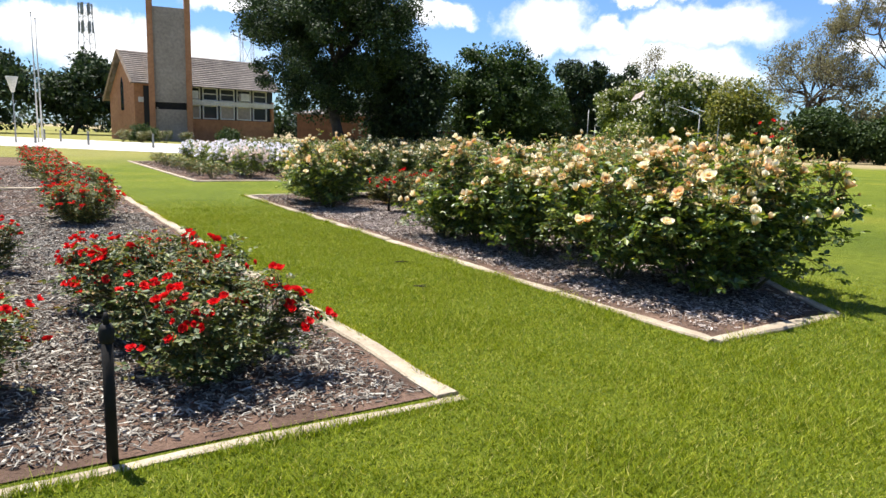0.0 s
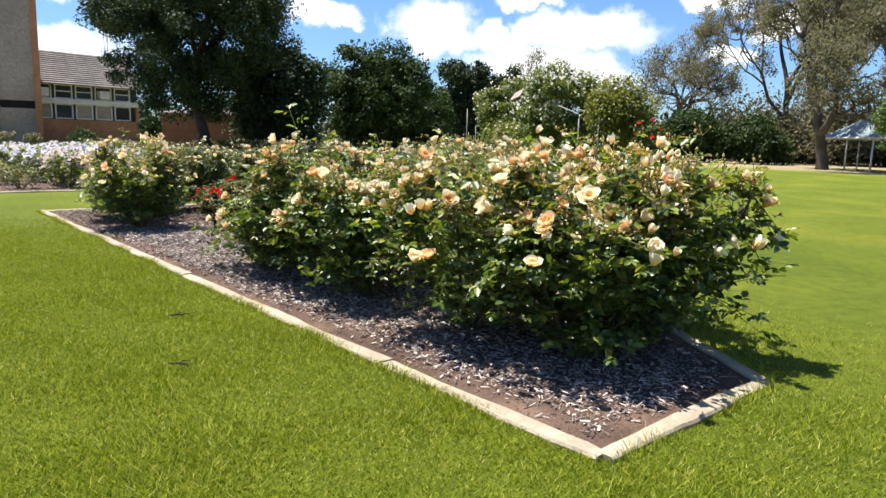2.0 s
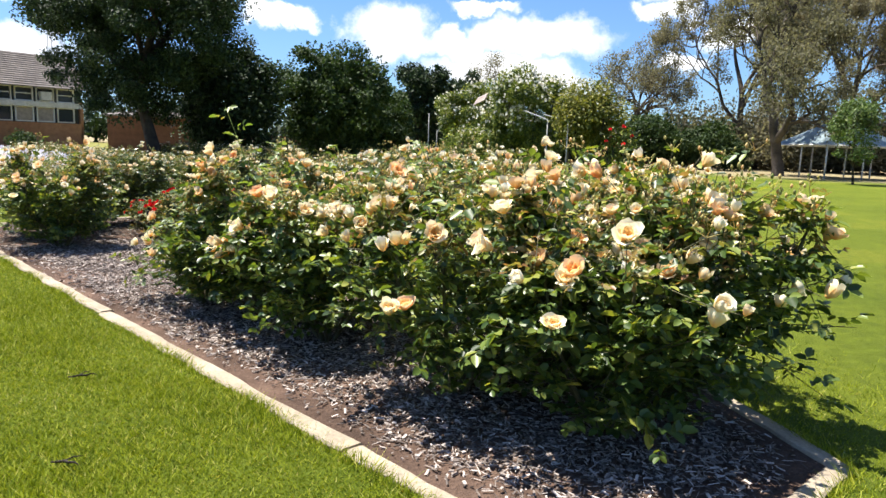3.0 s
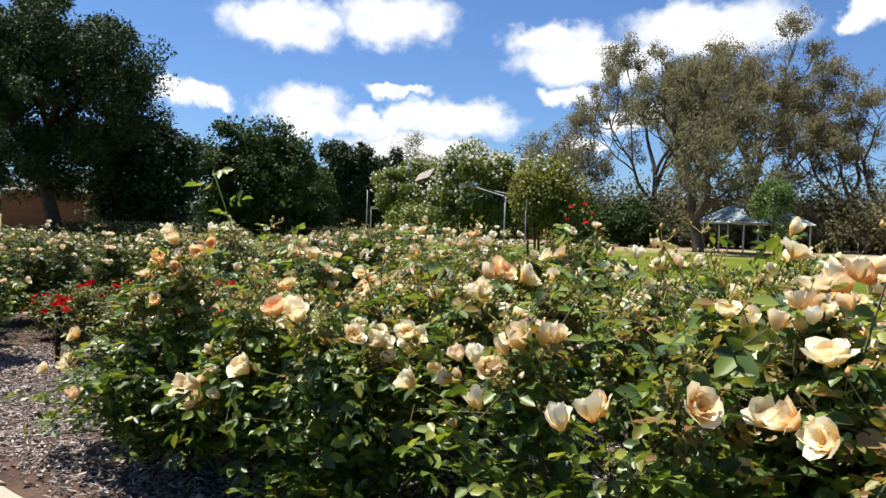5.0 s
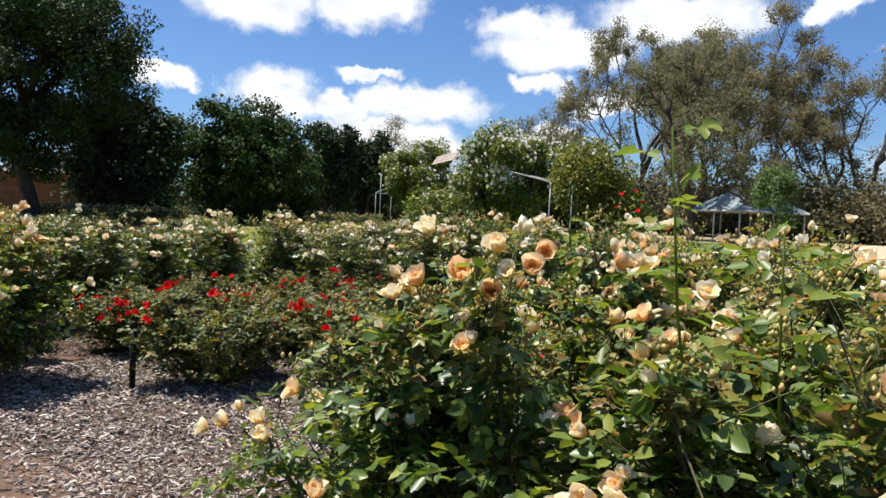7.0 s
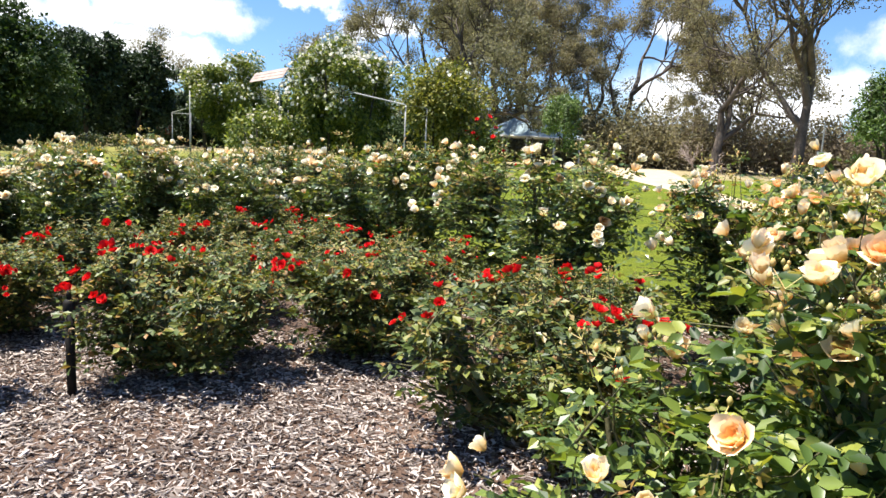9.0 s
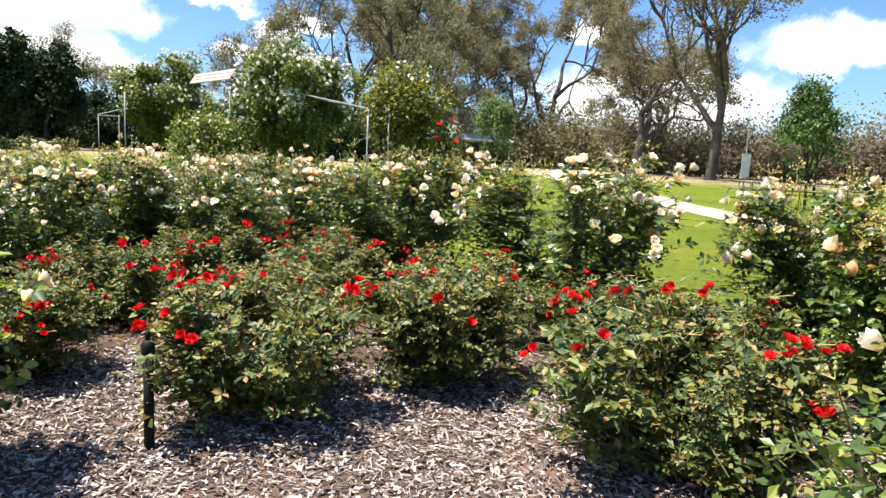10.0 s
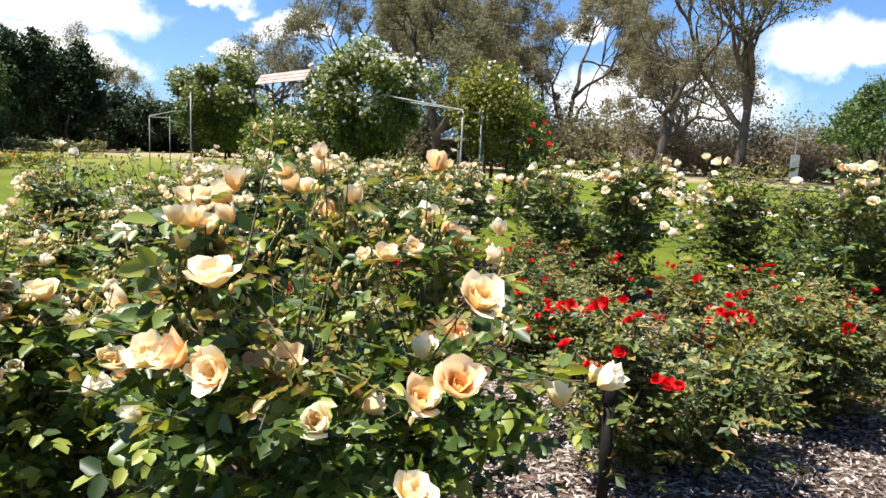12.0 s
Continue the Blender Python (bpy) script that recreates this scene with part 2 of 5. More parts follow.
M_CHIP = leaf_material("mulch_chip", [(0.0, (0.045, 0.034, 0.028)), (0.4, (0.15, 0.123, 0.105)), (0.75, (0.32, 0.278, 0.245)), (1.0, (0.54, 0.485, 0.435))], 0.0, (1, 1, 1), 0.75, 0.3)
M_BLACK = surface("black_plastic", 6, [(0.3, (0.008, 0.007, 0.006)), (0.8, (0.02, 0.017, 0.015))], 0.7, 0.2, 0.1)
M_BRICK = surface("church_brick", 0.5, [(0.3, (0.3, 0.14, 0.07)), (0.7, (0.41, 0.21, 0.105))], 0.85, 0.2, 0.2, 3)
M_BRICK_RED = surface("red_brick", 0.5, [(0.3, (0.15, 0.07, 0.042)), (0.7, (0.21, 0.1, 0.062))], 0.85, 0.2, 0.2, 3)
M_PANEL = surface("grey_render", 0.4, [(0.3, (0.25, 0.21, 0.17)), (0.7, (0.34, 0.29, 0.24))], 0.85, 0.2, 0.1)
M_TILE = surface("roof_tile", 0.7, [(0.3, (0.1, 0.085, 0.075)), (0.7, (0.2, 0.17, 0.15))], 0.8, 0.3, 0.2, 4)
M_FRAME = surface("white_paint", 1.0, [(0.3, (0.5, 0.48, 0.44)), (0.8, (0.66, 0.65, 0.61))], 0.5, 0.4, 0.05)
M_TIN = surface("blue_grey_tin_roof", 0.6, [(0.3, (0.19, 0.25, 0.27)), (0.8, (0.27, 0.33, 0.35))], 0.6, 0.3, 0.1)
M_STEEL = surface("galvanised_steel", 2, [(0.3, (0.2, 0.2, 0.19)), (0.8, (0.34, 0.34, 0.32))], 0.45, 0.5, 0.1)
M_WOOD = surface("weathered_timber", 2, [(0.3, (0.14, 0.1, 0.07)), (0.8, (0.3, 0.24, 0.18))], 0.85, 0.2, 0.3)
M_SLAT = surface("pale_slat", 2, [(0.3, (0.32, 0.25, 0.215)), (0.8, (0.46, 0.38, 0.34))], 0.7, 0.3, 0.1)
M_ROAD = surface("concrete_road", 0.3, [(0.3, (0.42, 0.4, 0.38)), (0.8, (0.58, 0.56, 0.53))], 0.9, 0.2, 0.2, 6)
M_GRAVEL = surface("path_gravel", 0.8, [(0.3, (0.38, 0.3, 0.2)), (0.8, (0.52, 0.43, 0.3))], 0.95, 0.1, 0.4, 30)

m, nt, lk, b = material("window_glass", 0.08, 0.6)
b.inputs["Base Color"].default_value = (0.03, 0.035, 0.04, 1)
M_GLASS = m

# lawn: patches of lush, yellowed and worn grass; drier further off
m, nt, lk, b = material("lawn", 0.9, 0.15)
n1 = noise_node(nt, lk, 0.35, 5, 0.6)
n2 = noise_node(nt, lk, 7.0, 5, 0.7)
n3 = noise_node(nt, lk, 90.0, 3, 0.7)
c = ramp(nt, lk, n1.outputs["Fac"], [(0.3, (0.085, 0.12, 0.009)), (0.55, (0.13, 0.162, 0.013)), (0.75, (0.2, 0.2, 0.024))])
d = ramp(nt, lk, n2.outputs["Fac"], [(0.3, (0.66, 0.7, 0.62)), (0.7, (1.28, 1.22, 1.2))])
c = mixc(nt, lk, 1.0, c, d, "MULTIPLY")
d = ramp(nt, lk, n3.outputs["Fac"], [(0.3, (0.55, 0.6, 0.5)), (0.7, (1.35, 1.3, 1.2))])
c = mixc(nt, lk, 1.0, c, d, "MULTIPLY")
tc = nt.new("ShaderNodeTexCoord")
sx = nt.new("ShaderNodeSeparateXYZ")
lk.new(tc.outputs["Object"], sx.inputs[0])
mr = nt.new("ShaderNodeMapRange")
mr.inputs["From Min"].default_value, mr.inputs["From Max"].default_value = 32.0, 46.0
sm = nt.new("ShaderNodeMath")
sm.operation = "MULTIPLY_ADD"
lk.new(sx.outputs["X"], sm.inputs[0])
sm.inputs[1].default_value = -0.8
lk.new(sx.outputs["Y"], sm.inputs[2])
lk.new(sm.outputs[0], mr.inputs["Value"])
c = mixc(nt, lk, mr.outputs[0], c, mixc(nt, lk, 0.45, c, (0.3, 0.245, 0.095)))
sd = nt.new("ShaderNodeMath")
sd.operation = "MULTIPLY_ADD"
lk.new(sx.outputs["X"], sd.inputs[0])
sd.inputs[1].default_value = 1.33
lk.new(sx.outputs["Y"], sd.inputs[2])
sn_ = nt.new("ShaderNodeMath")
sn_.operation = "MULTIPLY_ADD"
lk.new(n1.outputs["Fac"], sn_.inputs[0])
sn_.inputs[1].default_value = 24.0
lk.new(sd.outputs[0], sn_.inputs[2])
md = nt.new("ShaderNodeMapRange")
md.inputs["From Min"].default_value, md.inputs["From Max"].default_value = 96.0, 108.0
md.inputs["To Max"].default_value = 0.85
lk.new(sn_.outputs[0], md.inputs["Value"])
c = mixc(nt, lk, md.outputs[0], c, (0.3, 0.235, 0.14))
lk.new(c, b.inputs["Base Color"])
bump(nt, lk, b, n3.outputs["Fac"], 0.9, 0.03)
M_LAWN = m
M_BLADE = leaf_material("grass_blade", [(0.0, (0.085, 0.122, 0.006)), (0.5, (0.205, 0.255, 0.012)), (0.88, (0.36, 0.37, 0.025)), (1.0, (0.55, 0.48, 0.16))], 0.28, (1.4, 1.4, 0.7), 0.6, 0.18)


# ---- building helpers ----
def mesh_of(name, V, F, mat, smooth=False):
    """One mesh from an array of vertices and an array (or list of arrays) of faces."""
    me = bpy.data.meshes.new(name)
    groups = F if isinstance(F, list) else [F]
    groups = [np.asarray(g, dtype=np.int64) for g in groups if len(g)]
    V = np.asarray(V, dtype=np.float64)
    me.vertices.add(len(V))
    me.vertices.foreach_set("co", V.ravel())
    loops = np.concatenate([g.ravel() for g in groups])
    sizes = np.concatenate([np.full(len(g), g.shape[1]) for g in groups])
    starts = np.concatenate([[0], np.cumsum(sizes)[:-1]])
    me.loops.add(len(loops))
    me.loops.foreach_set("vertex_index", loops.astype(np.int32))
    me.polygons.add(len(sizes))
    me.polygons.foreach_set("loop_start", starts.astype(np.int32))
    me.polygons.foreach_set("use_smooth", np.full(len(sizes), smooth))
    me.materials.append(mat)
    me.update(calc_edges=True)
    me.validate()
    return me


def part(name, data, parent, label="", m=None):
    """Links a mesh as one object under a thing or a part."""
    ob = new(name, data)
    ob.parent = parent
    if m is not None:
        ob.matrix_basis = m
    return tagged(ob, label)


class Builder:
    """Gathers pieces of geometry into one mesh."""
    def __init__(self):
        self.V, self.Q, self.T, self.n = [], [], [], 0

    def add(self, V, quads=None, tris=None):
        V = np.asarray(V, dtype=float)
        if quads is not None and len(quads):
            self.Q.append(np.asarray(quads) + self.n)
        if tris is not None and len(tris):
            self.T.append(np.asarray(tris) + self.n)
        self.V.append(V)
        self.n += len(V)

    def box(self, x0, y0, z0, x1, y1, z1, m=None):
        V = np.array([(x, y, z) for z in (z0, z1) for x, y in ((x0, y0), (x1, y0), (x1, y1), (x0, y1))], dtype=float)
        if m is not None:
            V = V @ np.array(m.to_3x3()).T + np.array(m.translation)
        self.add(V, [(3, 2, 1, 0), (4, 5, 6, 7), (0, 1, 5, 4), (1, 2, 6, 5), (2, 3, 7, 6), (3, 0, 4, 7)])

    def tube(self, pts, radii, sides=6, cap=True):
        pts = np.asarray(pts, dtype=float)
        k = len(pts)
        tang = np.gradient(pts, axis=0)
        tang /= np.linalg.norm(tang, axis=1)[:, None] + 1e-9
        ref = np.array((0.0, 0.0, 1.0)) if abs(tang[0, 2]) < 0.9 else np.array((1.0, 0.0, 0.0))
        a = np.cross(tang, ref)
        a /= np.linalg.norm(a, axis=1)[:, None] + 1e-9
        bb = np.cross(tang, a)
        ang = np.arange(sides) * 2 * math.pi / sides
        ring = np.cos(ang)[None, :, None] * a[:, None, :] + np.sin(ang)[None, :, None] * bb[:, None, :]
        V = (pts[:, None, :] + ring * np.asarray(radii, dtype=float)[:, None, None]).reshape(-1, 3)
        q = []
        for r in range(k - 1):
            for c in range(sides):
                d = (c + 1) % sides
                q.append((r * sides + c, r * sides + d, (r + 1) * sides + d, (r + 1) * sides + c))
        t = []
        if cap:
            V = np.vstack([V, pts[:1], pts[-1:]])
            e, o = k * sides, (k - 1) * sides
            for c in range(sides):
                d = (c + 1) % sides
                t += [(e, d, c), (e + 1, o + c, o + d)]
        self.add(V, q, t)

    def mesh(self, name, mat, smooth=False):
        F = []
        if self.Q:
            F.append(np.concatenate(self.Q))
        if self.T:
            F.append(np.concatenate(self.T))
        return mesh_of(name, np.concatenate(self.V), F, mat, smooth)


def unit(a):
    return a / (np.linalg.norm(a, axis=-1, keepdims=True) + 1e-9)


LEAF_V = np.array([(0, 0, 0), (0.3, 0.31, 0.09), (0.72, 0.25, 0.06), (1, 0, -0.1), (0.72, -0.25, 0.06), (0.3, -0.31, 0.09)])
LEAF_F = np.array([(0, 3, 2, 1), (0, 5, 4, 3)])
QUAD_V = np.array([(0, 0, 0), (0.5, 0.3, 0.08), (1, 0, 0), (0.5, -0.3, 0.08)])
QUAD_F = np.array([(0, 3, 2, 1)])


def leaves(P, D, N, size, template=LEAF_V, faces=LEAF_F):
    """Many leaves at the points P, pointing along D, facing N."""
    D = unit(D)
    S = unit(np.cross(N, D))
    U = np.cross(D, S)
    T = template[None, :, :] * size[:, None, None]
    V = P[:, None, :] + T[..., 0:1] * D[:, None, :] + T[..., 1:2] * S[:, None, :] + T[..., 2:3] * U[:, None, :]
    k = len(template)
    F = faces[None] + (np.arange(len(P)) * k)[:, None, None]
    return V.reshape(-1, 3), F.reshape(-1, faces.shape[1])


def compound(rng, P, D, size):
    """Rose leaves: five leaflets on a stalk, at the points P along D."""
    N = unit(np.array((0, 0, 1.0)) + rng.normal(0, 0.45, P.shape))
    D = unit(D)
    S = unit(np.cross(N, D))
    PP, DD, NN, SS = [], [], [], []
    for along, side, sc in ((1.0, 0, 1.0), (0.85, 1, 0.9), (0.85, -1, 0.9), (0.4, 1, 0.72), (0.4, -1, 0.72)):
        PP.append(P + D * (size * 1.5 * along)[:, None])
        DD.append(unit(D * (1.0 if side == 0 else 0.55) + S * side * 0.95 + rng.normal(0, 0.18, P.shape) + np.array((0, 0, -0.15))))
        NN.append(unit(N + rng.normal(0, 0.28, P.shape)))
        SS.append(size * sc * rng.uniform(0.8, 1.15, len(P)))
    return np.concatenate(PP), np.concatenate(DD), np.concatenate(NN), np.concatenate(SS)


def bloom_mesh(name, mat, openness, rng, rings=4, rows=4, cols=4):
    """A double rose about one unit in radius: rings of petals that wrap round the heart, their rims rolled out."""
    bd = Builder()
    plan = [(5, 1.0, 0.22 + 0.8 * openness), (5, 0.92, 0.14 + 0.58 * openness), (5, 0.78, 0.08 + 0.4 * openness), (4, 0.6, 0.04 + 0.24 * openness), (3, 0.42, 0.05 * openness)][:rings]
    for cnt, ln, lean in plan:
        off = rng.uniform(0, 6.28)
        for k in range(cnt):
            a = off + k * 2 * math.pi / cnt + rng.uniform(-0.2, 0.2)
            L = ln * rng.uniform(0.88, 1.1)
            le = min(max(lean + rng.uniform(-0.16, 0.2), 0.03), 1.35)
            wave, curl = rng.uniform(0, 6.28), rng.uniform(0.02, 0.16)
            half = math.pi / cnt * 1.35
            V = []
            for r in range(rows):
                f = r / (rows - 1)
                wide = math.sin(min(1.0, 0.22 + f * 0.95) * math.pi * 0.5) * (1.0 if f < 0.9 else 0.82)
                cup = math.sin(f * math.pi) * 0.16
                rad = 0.12 * ln + L * (f * math.sin(le) + cup) + (curl * L if r == rows - 1 else 0)
                z = L * (f * math.cos(le)) * 1.12 - (curl * L if r == rows - 1 else 0)
                for c in range(cols):
                    u = 2 * c / (cols - 1) - 1
                    phi = a + u * half * wide
                    rr = rad * (1 - 0.1 * u * u * f) + 0.06 * f * math.sin(u * 3.2 + wave) + rng.uniform(-0.015, 0.015)
                    V.append((rr * math.cos(phi), rr * math.sin(phi), z - 0.13 * L * u * u * f + rng.uniform(-0.02, 0.02)))
            q = [(r * cols + c, r * cols + c + 1, (r + 1) * cols + c + 1, (r + 1) * cols + c) for r in range(rows - 1) for c in range(cols - 1)]
            bd.add(V, q)
    return bd.mesh(name, mat, True)


def W(s, n, z=0.0):
    """Garden coordinates: s along the grass walk, n to its right, from the corner of the apricot bed."""
    return Vector((2.32 - 0.519 * s + 0.855 * n, 4.34 + 0.855 * s + 0.519 * n, z))


def inside(poly, x, y):
    """Which of the points lie in the polygon."""
    r = np.zeros(len(x), bool)
    k = len(poly)
    for i in range(k):
        x0, y0 = poly[i]
        x1, y1 = poly[(i + 1) % k]
        if y0 != y1:
            hit = ((y0 > y) != (y1 > y)) & (x < (x1 - x0) * (y - y0) / (y1 - y0) + x0)
            r ^= hit
    return r


def flat(name, poly, z, mat, label, category, step=0.0):
    me = mesh_of(name, np.array([(x, y, z) for x, y in poly]), np.array([list(range(len(poly)))]), mat)
    return tagged(new(name, me), label, category, kind="structure")


# ---- ground, beds, kerbs, road ----
def ground():
    xs = np.concatenate([[-3000, -800, -200, -80], np.linspace(-40, 60, 41), [90, 200, 800, 3000]])
    ys = np.concatenate([[-3000, -600, -100, -30], np.linspace(-10, 90, 41), [130, 250, 800, 3000]])
    X, Y = np.meshgrid(xs, ys)
    Z = np.zeros_like(X)
    V = np.stack([X.ravel(), Y.ravel(), Z.ravel()], 1)
    w = len(xs)
    q = [(j * w + i, j * w + i + 1, (j + 1) * w + i + 1, (j + 1) * w + i) for j in range(len(ys) - 1) for i in range(w - 1)]
    tagged(new("ground", mesh_of("ground", V, np.array(q), M_LAWN)), "mown green lawn with yellowed patches", "lawn", kind="structure")


ground()


def sn(*pts):
    return [tuple(W(s, n)[:2]) for s, n in pts]


EDGE = 0.66
BED_A = [(-0.03, -0.155), (12.15, -0.11), (12.15, 1.55 + EDGE * 12.15), (-0.02, 1.55)]
BED_L = [(0, -2.4), (0, -9.5), (14.5, -9.5), (14.5, -2.5)]
BED_L2 = [(14.65, -2.5), (14.65, -9.5), (31, -9.5), (31, -2.8)]
BED_B = [(16.4, -0.2), (28.0, -0.3), (28.0, 7.5), (16.4, 5.5)]
BED_C = [(35, 14), (42, 14), (42, 24), (35, 24)]
BEDS = [sn(*b) for b in (BED_A, BED_L, BED_L2, BED_B, BED_C)]
for nm, pl, lb in zip(("soil_bed_1", "soil_bed_2", "soil_bed_3", "soil_bed_4", "soil_bed_5"), BEDS, ("dark garden soil under grey wood mulch",) * 5):
    flat(nm, pl, 0.008, M_SOIL, lb, "garden bed")


def kerb(pts, width, height, label, closed=True, piece=1.8):
    """Concrete edging laid in lengths with open joints."""
    root = tagged(new("kerb"), label, "kerb", kind="structure")
    rng = np.random.default_rng(len(pts) * 7 + int(abs(pts[0][1]) * 10))
    P = [W(*p) for p in pts]
    segs = list(zip(P, P[1:] + P[:1])) if closed else list(zip(P, P[1:]))
    for a, c in segs:
        d = c - a
        L = d.length
        k = max(1, round(L / piece))
        ang = math.atan2(d.y, d.x)
        for i in range(k):
            l = L / k
            n = max(3, int(l / 0.12))
            bd = Builder()
            V, q = [], []
            f0, f1 = rng.uniform(0, 6.28, 2)
            for r in range(n + 1):
                x = (r / n - 0.5) * (l - rng.uniform(0.006, 0.016))
                w0 = 0.009 * math.sin(x * 4.3 + f0) + rng.uniform(-0.006, 0.006)
                w1 = 0.009 * math.sin(x * 5.1 + f1) + rng.uniform(-0.006, 0.006)
                dz = 0.004 * math.sin(x * 3 + f1) + rng.uniform(-0.002, 0.002)
                chip = 0.012 if r in (0, n) and rng.random() < 0.5 else 0.0
                e = 0.5 * width
                V += [(x, -e + w0, -0.05), (x, -e + w0, height * 0.55), (x, -e + 0.012 + w0 + chip, height + dz), (x, e - 0.012 + w1 - chip, height + dz), (x, e + w1, height * 0.55), (x, e + w1, -0.05)]
                if r:
                    o = 6 * r
                    q += [(o - 6 + c, o + c, o + c + 1, o - 5 + c) for c in range(5)]
            o = 6 * n
            q += [(0, 1, 4, 5), (1, 2, 3, 4), (o + 5, o + 4, o + 1, o), (o + 4, o + 3, o + 2, o + 1)]
            bd.add(V, q)
            me = bd.mesh("kerb_length", M_CONCRETE)
            mid = a + d * ((i + 0.5) / k)
            part("kerb_length", me, root, "", pose(mid.x, mid.y, rng.uniform(-0.006, 0.006), rng.uniform(-0.5, 0.5), rng.uniform(-0.15, 0.15), math.degrees(ang) + rng.uniform(-0.15, 0.15)))
    return root


kerb(BED_A, 0.12, 0.022, "sun-bleached concrete kerb round the apricot rose bed")
kerb([(14.5, -2.52), (-0.04, -2.485)], 0.13, 0.024, "pale concrete kerb along the red rose bed", False)
kerb([(-0.08, -2.4), (-0.1, -9.5)], 0.075, 0.016, "narrow concrete kerb across the end of the red rose bed", False)
kerb([(14.6, -2.3), (14.6, -9.5)], 0.25, 0.05, "pale concrete strip dividing the red rose beds", False)
kerb([(31, -2.6), (14.7, -2.5)], 0.14, 0.045, "pale concrete kerb of the far red rose bed", False)
kerb(BED_B, 0.13, 0.03, "concrete kerb round the lilac rose bed")
flat("road", [(-75, 58), (-14, 38.5), (-6, 52), (-75, 84)], 0.012, M_ROAD, "pale concrete road in full sun", "road")
PATHC = [(60, 47), (46, 39), (36, 31.5), (27.5, 24.6), (21, 19.2), (17, 15.2), (15.2, 12.0), (14.6, 8), (15, 2), (17, -6)]


def gravel_path():
    V, q = [], []
    for i, (x, y) in enumerate(PATHC):
        a = PATHC[max(0, i - 1)]
        c = PATHC[min(len(PATHC) - 1, i + 1)]
        d = Vector((c[0] - a[0], c[1] - a[1], 0)).normalized()
        for sgn in (-1, 1):
            w = 0.85 + 2.2 * max(0.0, 1 - abs(i - 1.2) / 2)
            V.append((x + sgn * d.y * w, y - sgn * d.x * w, 0.014))
        if i:
            q.append((2 * i - 2, 2 * i - 1, 2 * i + 1, 2 * i))
    tagged(new("gravel_path", mesh_of("gravel_path", V, np.array(q), M_GRAVEL)), "narrow pale gravel path across the lawn", "path", kind="structure")


gravel_path()


# ---- roses ----
def shoots(rng, height, radius, count, base_z, ncane):
    """Canes and shoots of a vase-shaped bush: paths of points."""
    out = []
    for k in range(ncane):
        a = k * 2 * math.pi / ncane + rng.uniform(-0.4, 0.4)
        rr = radius * rng.uniform(0.3, 0.8)
        top = np.array((math.cos(a) * rr, math.sin(a) * rr, height * rng.uniform(0.58, 0.78)))
        p0 = np.array((math.cos(a) * 0.05, math.sin(a) * 0.05, 0.0))
        mid = (p0 + top) / 2 + np.array((math.cos(a), math.sin(a), 0)) * radius * 0.15 + rng.normal(0, 0.03, 3)
        t = np.linspace(0, 1, 6)[:, None]
        out.append(((1 - t) ** 2 * p0 + 2 * t * (1 - t) * mid + t ** 2 * top, 0.013))
    canes = list(out)
    for k in range(count):
        c = canes[rng.integers(ncane)][0]
        f = base_z + (1 - base_z) * rng.random() ** 0.8
        o = c[min(5, int(f * 5.99))] + rng.normal(0, 0.04, 3)
        o[2] = max(o[2], 0.06)
        out_d = np.array((o[0], o[1], 0)) / (np.hypot(o[0], o[1]) + 0.05)
        d = out_d * rng.uniform(-0.5, 1.5 + 0.9 * (1 - f)) + np.array((0, 0, 1)) * rng.uniform(0.0, 1.2) * (0.3 + 0.7 * f) + rng.normal(0, 0.45, 3)
        d /= np.linalg.norm(d)
        end = o + d * rng.uniform(0.45, 1.0) * (0.3 * height + 0.14)
        rr = math.hypot(end[0], end[1])
        cap = height * rng.uniform(0.72, 1.1) * (1.0 - (0.3 if height > 1.45 else 0.18) * (rr / radius) ** 2)
        if end[2] > cap:
            end = o + (end - o) * min(1.0, max(0.2, (cap - o[2]) / max(end[2] - o[2], 0.02)))
        # domed outline: tucked in at the foot, widest at a third of the height
        zf = end[2] / height
        wide = radius * 1.12 * (1 - 0.42 * min(1.0, max(0.0, (zf - 0.4) / 0.6)) ** 1.4) * min(1.0, 0.6 + 2.2 * zf)
        if rr > wide:
            end[:2] *= wide * rng.uniform(0.88, 1.0) / rr
        end[2] = max(end[2], 0.17 * height)
        t = np.linspace(0, 1, 4)[:, None]
        mid = (o + end) / 2 + out_d * 0.04
        out.append(((1 - t) ** 2 * o + 2 * t * (1 - t) * mid + t ** 2 * end, 0.005))
    return out, ncane


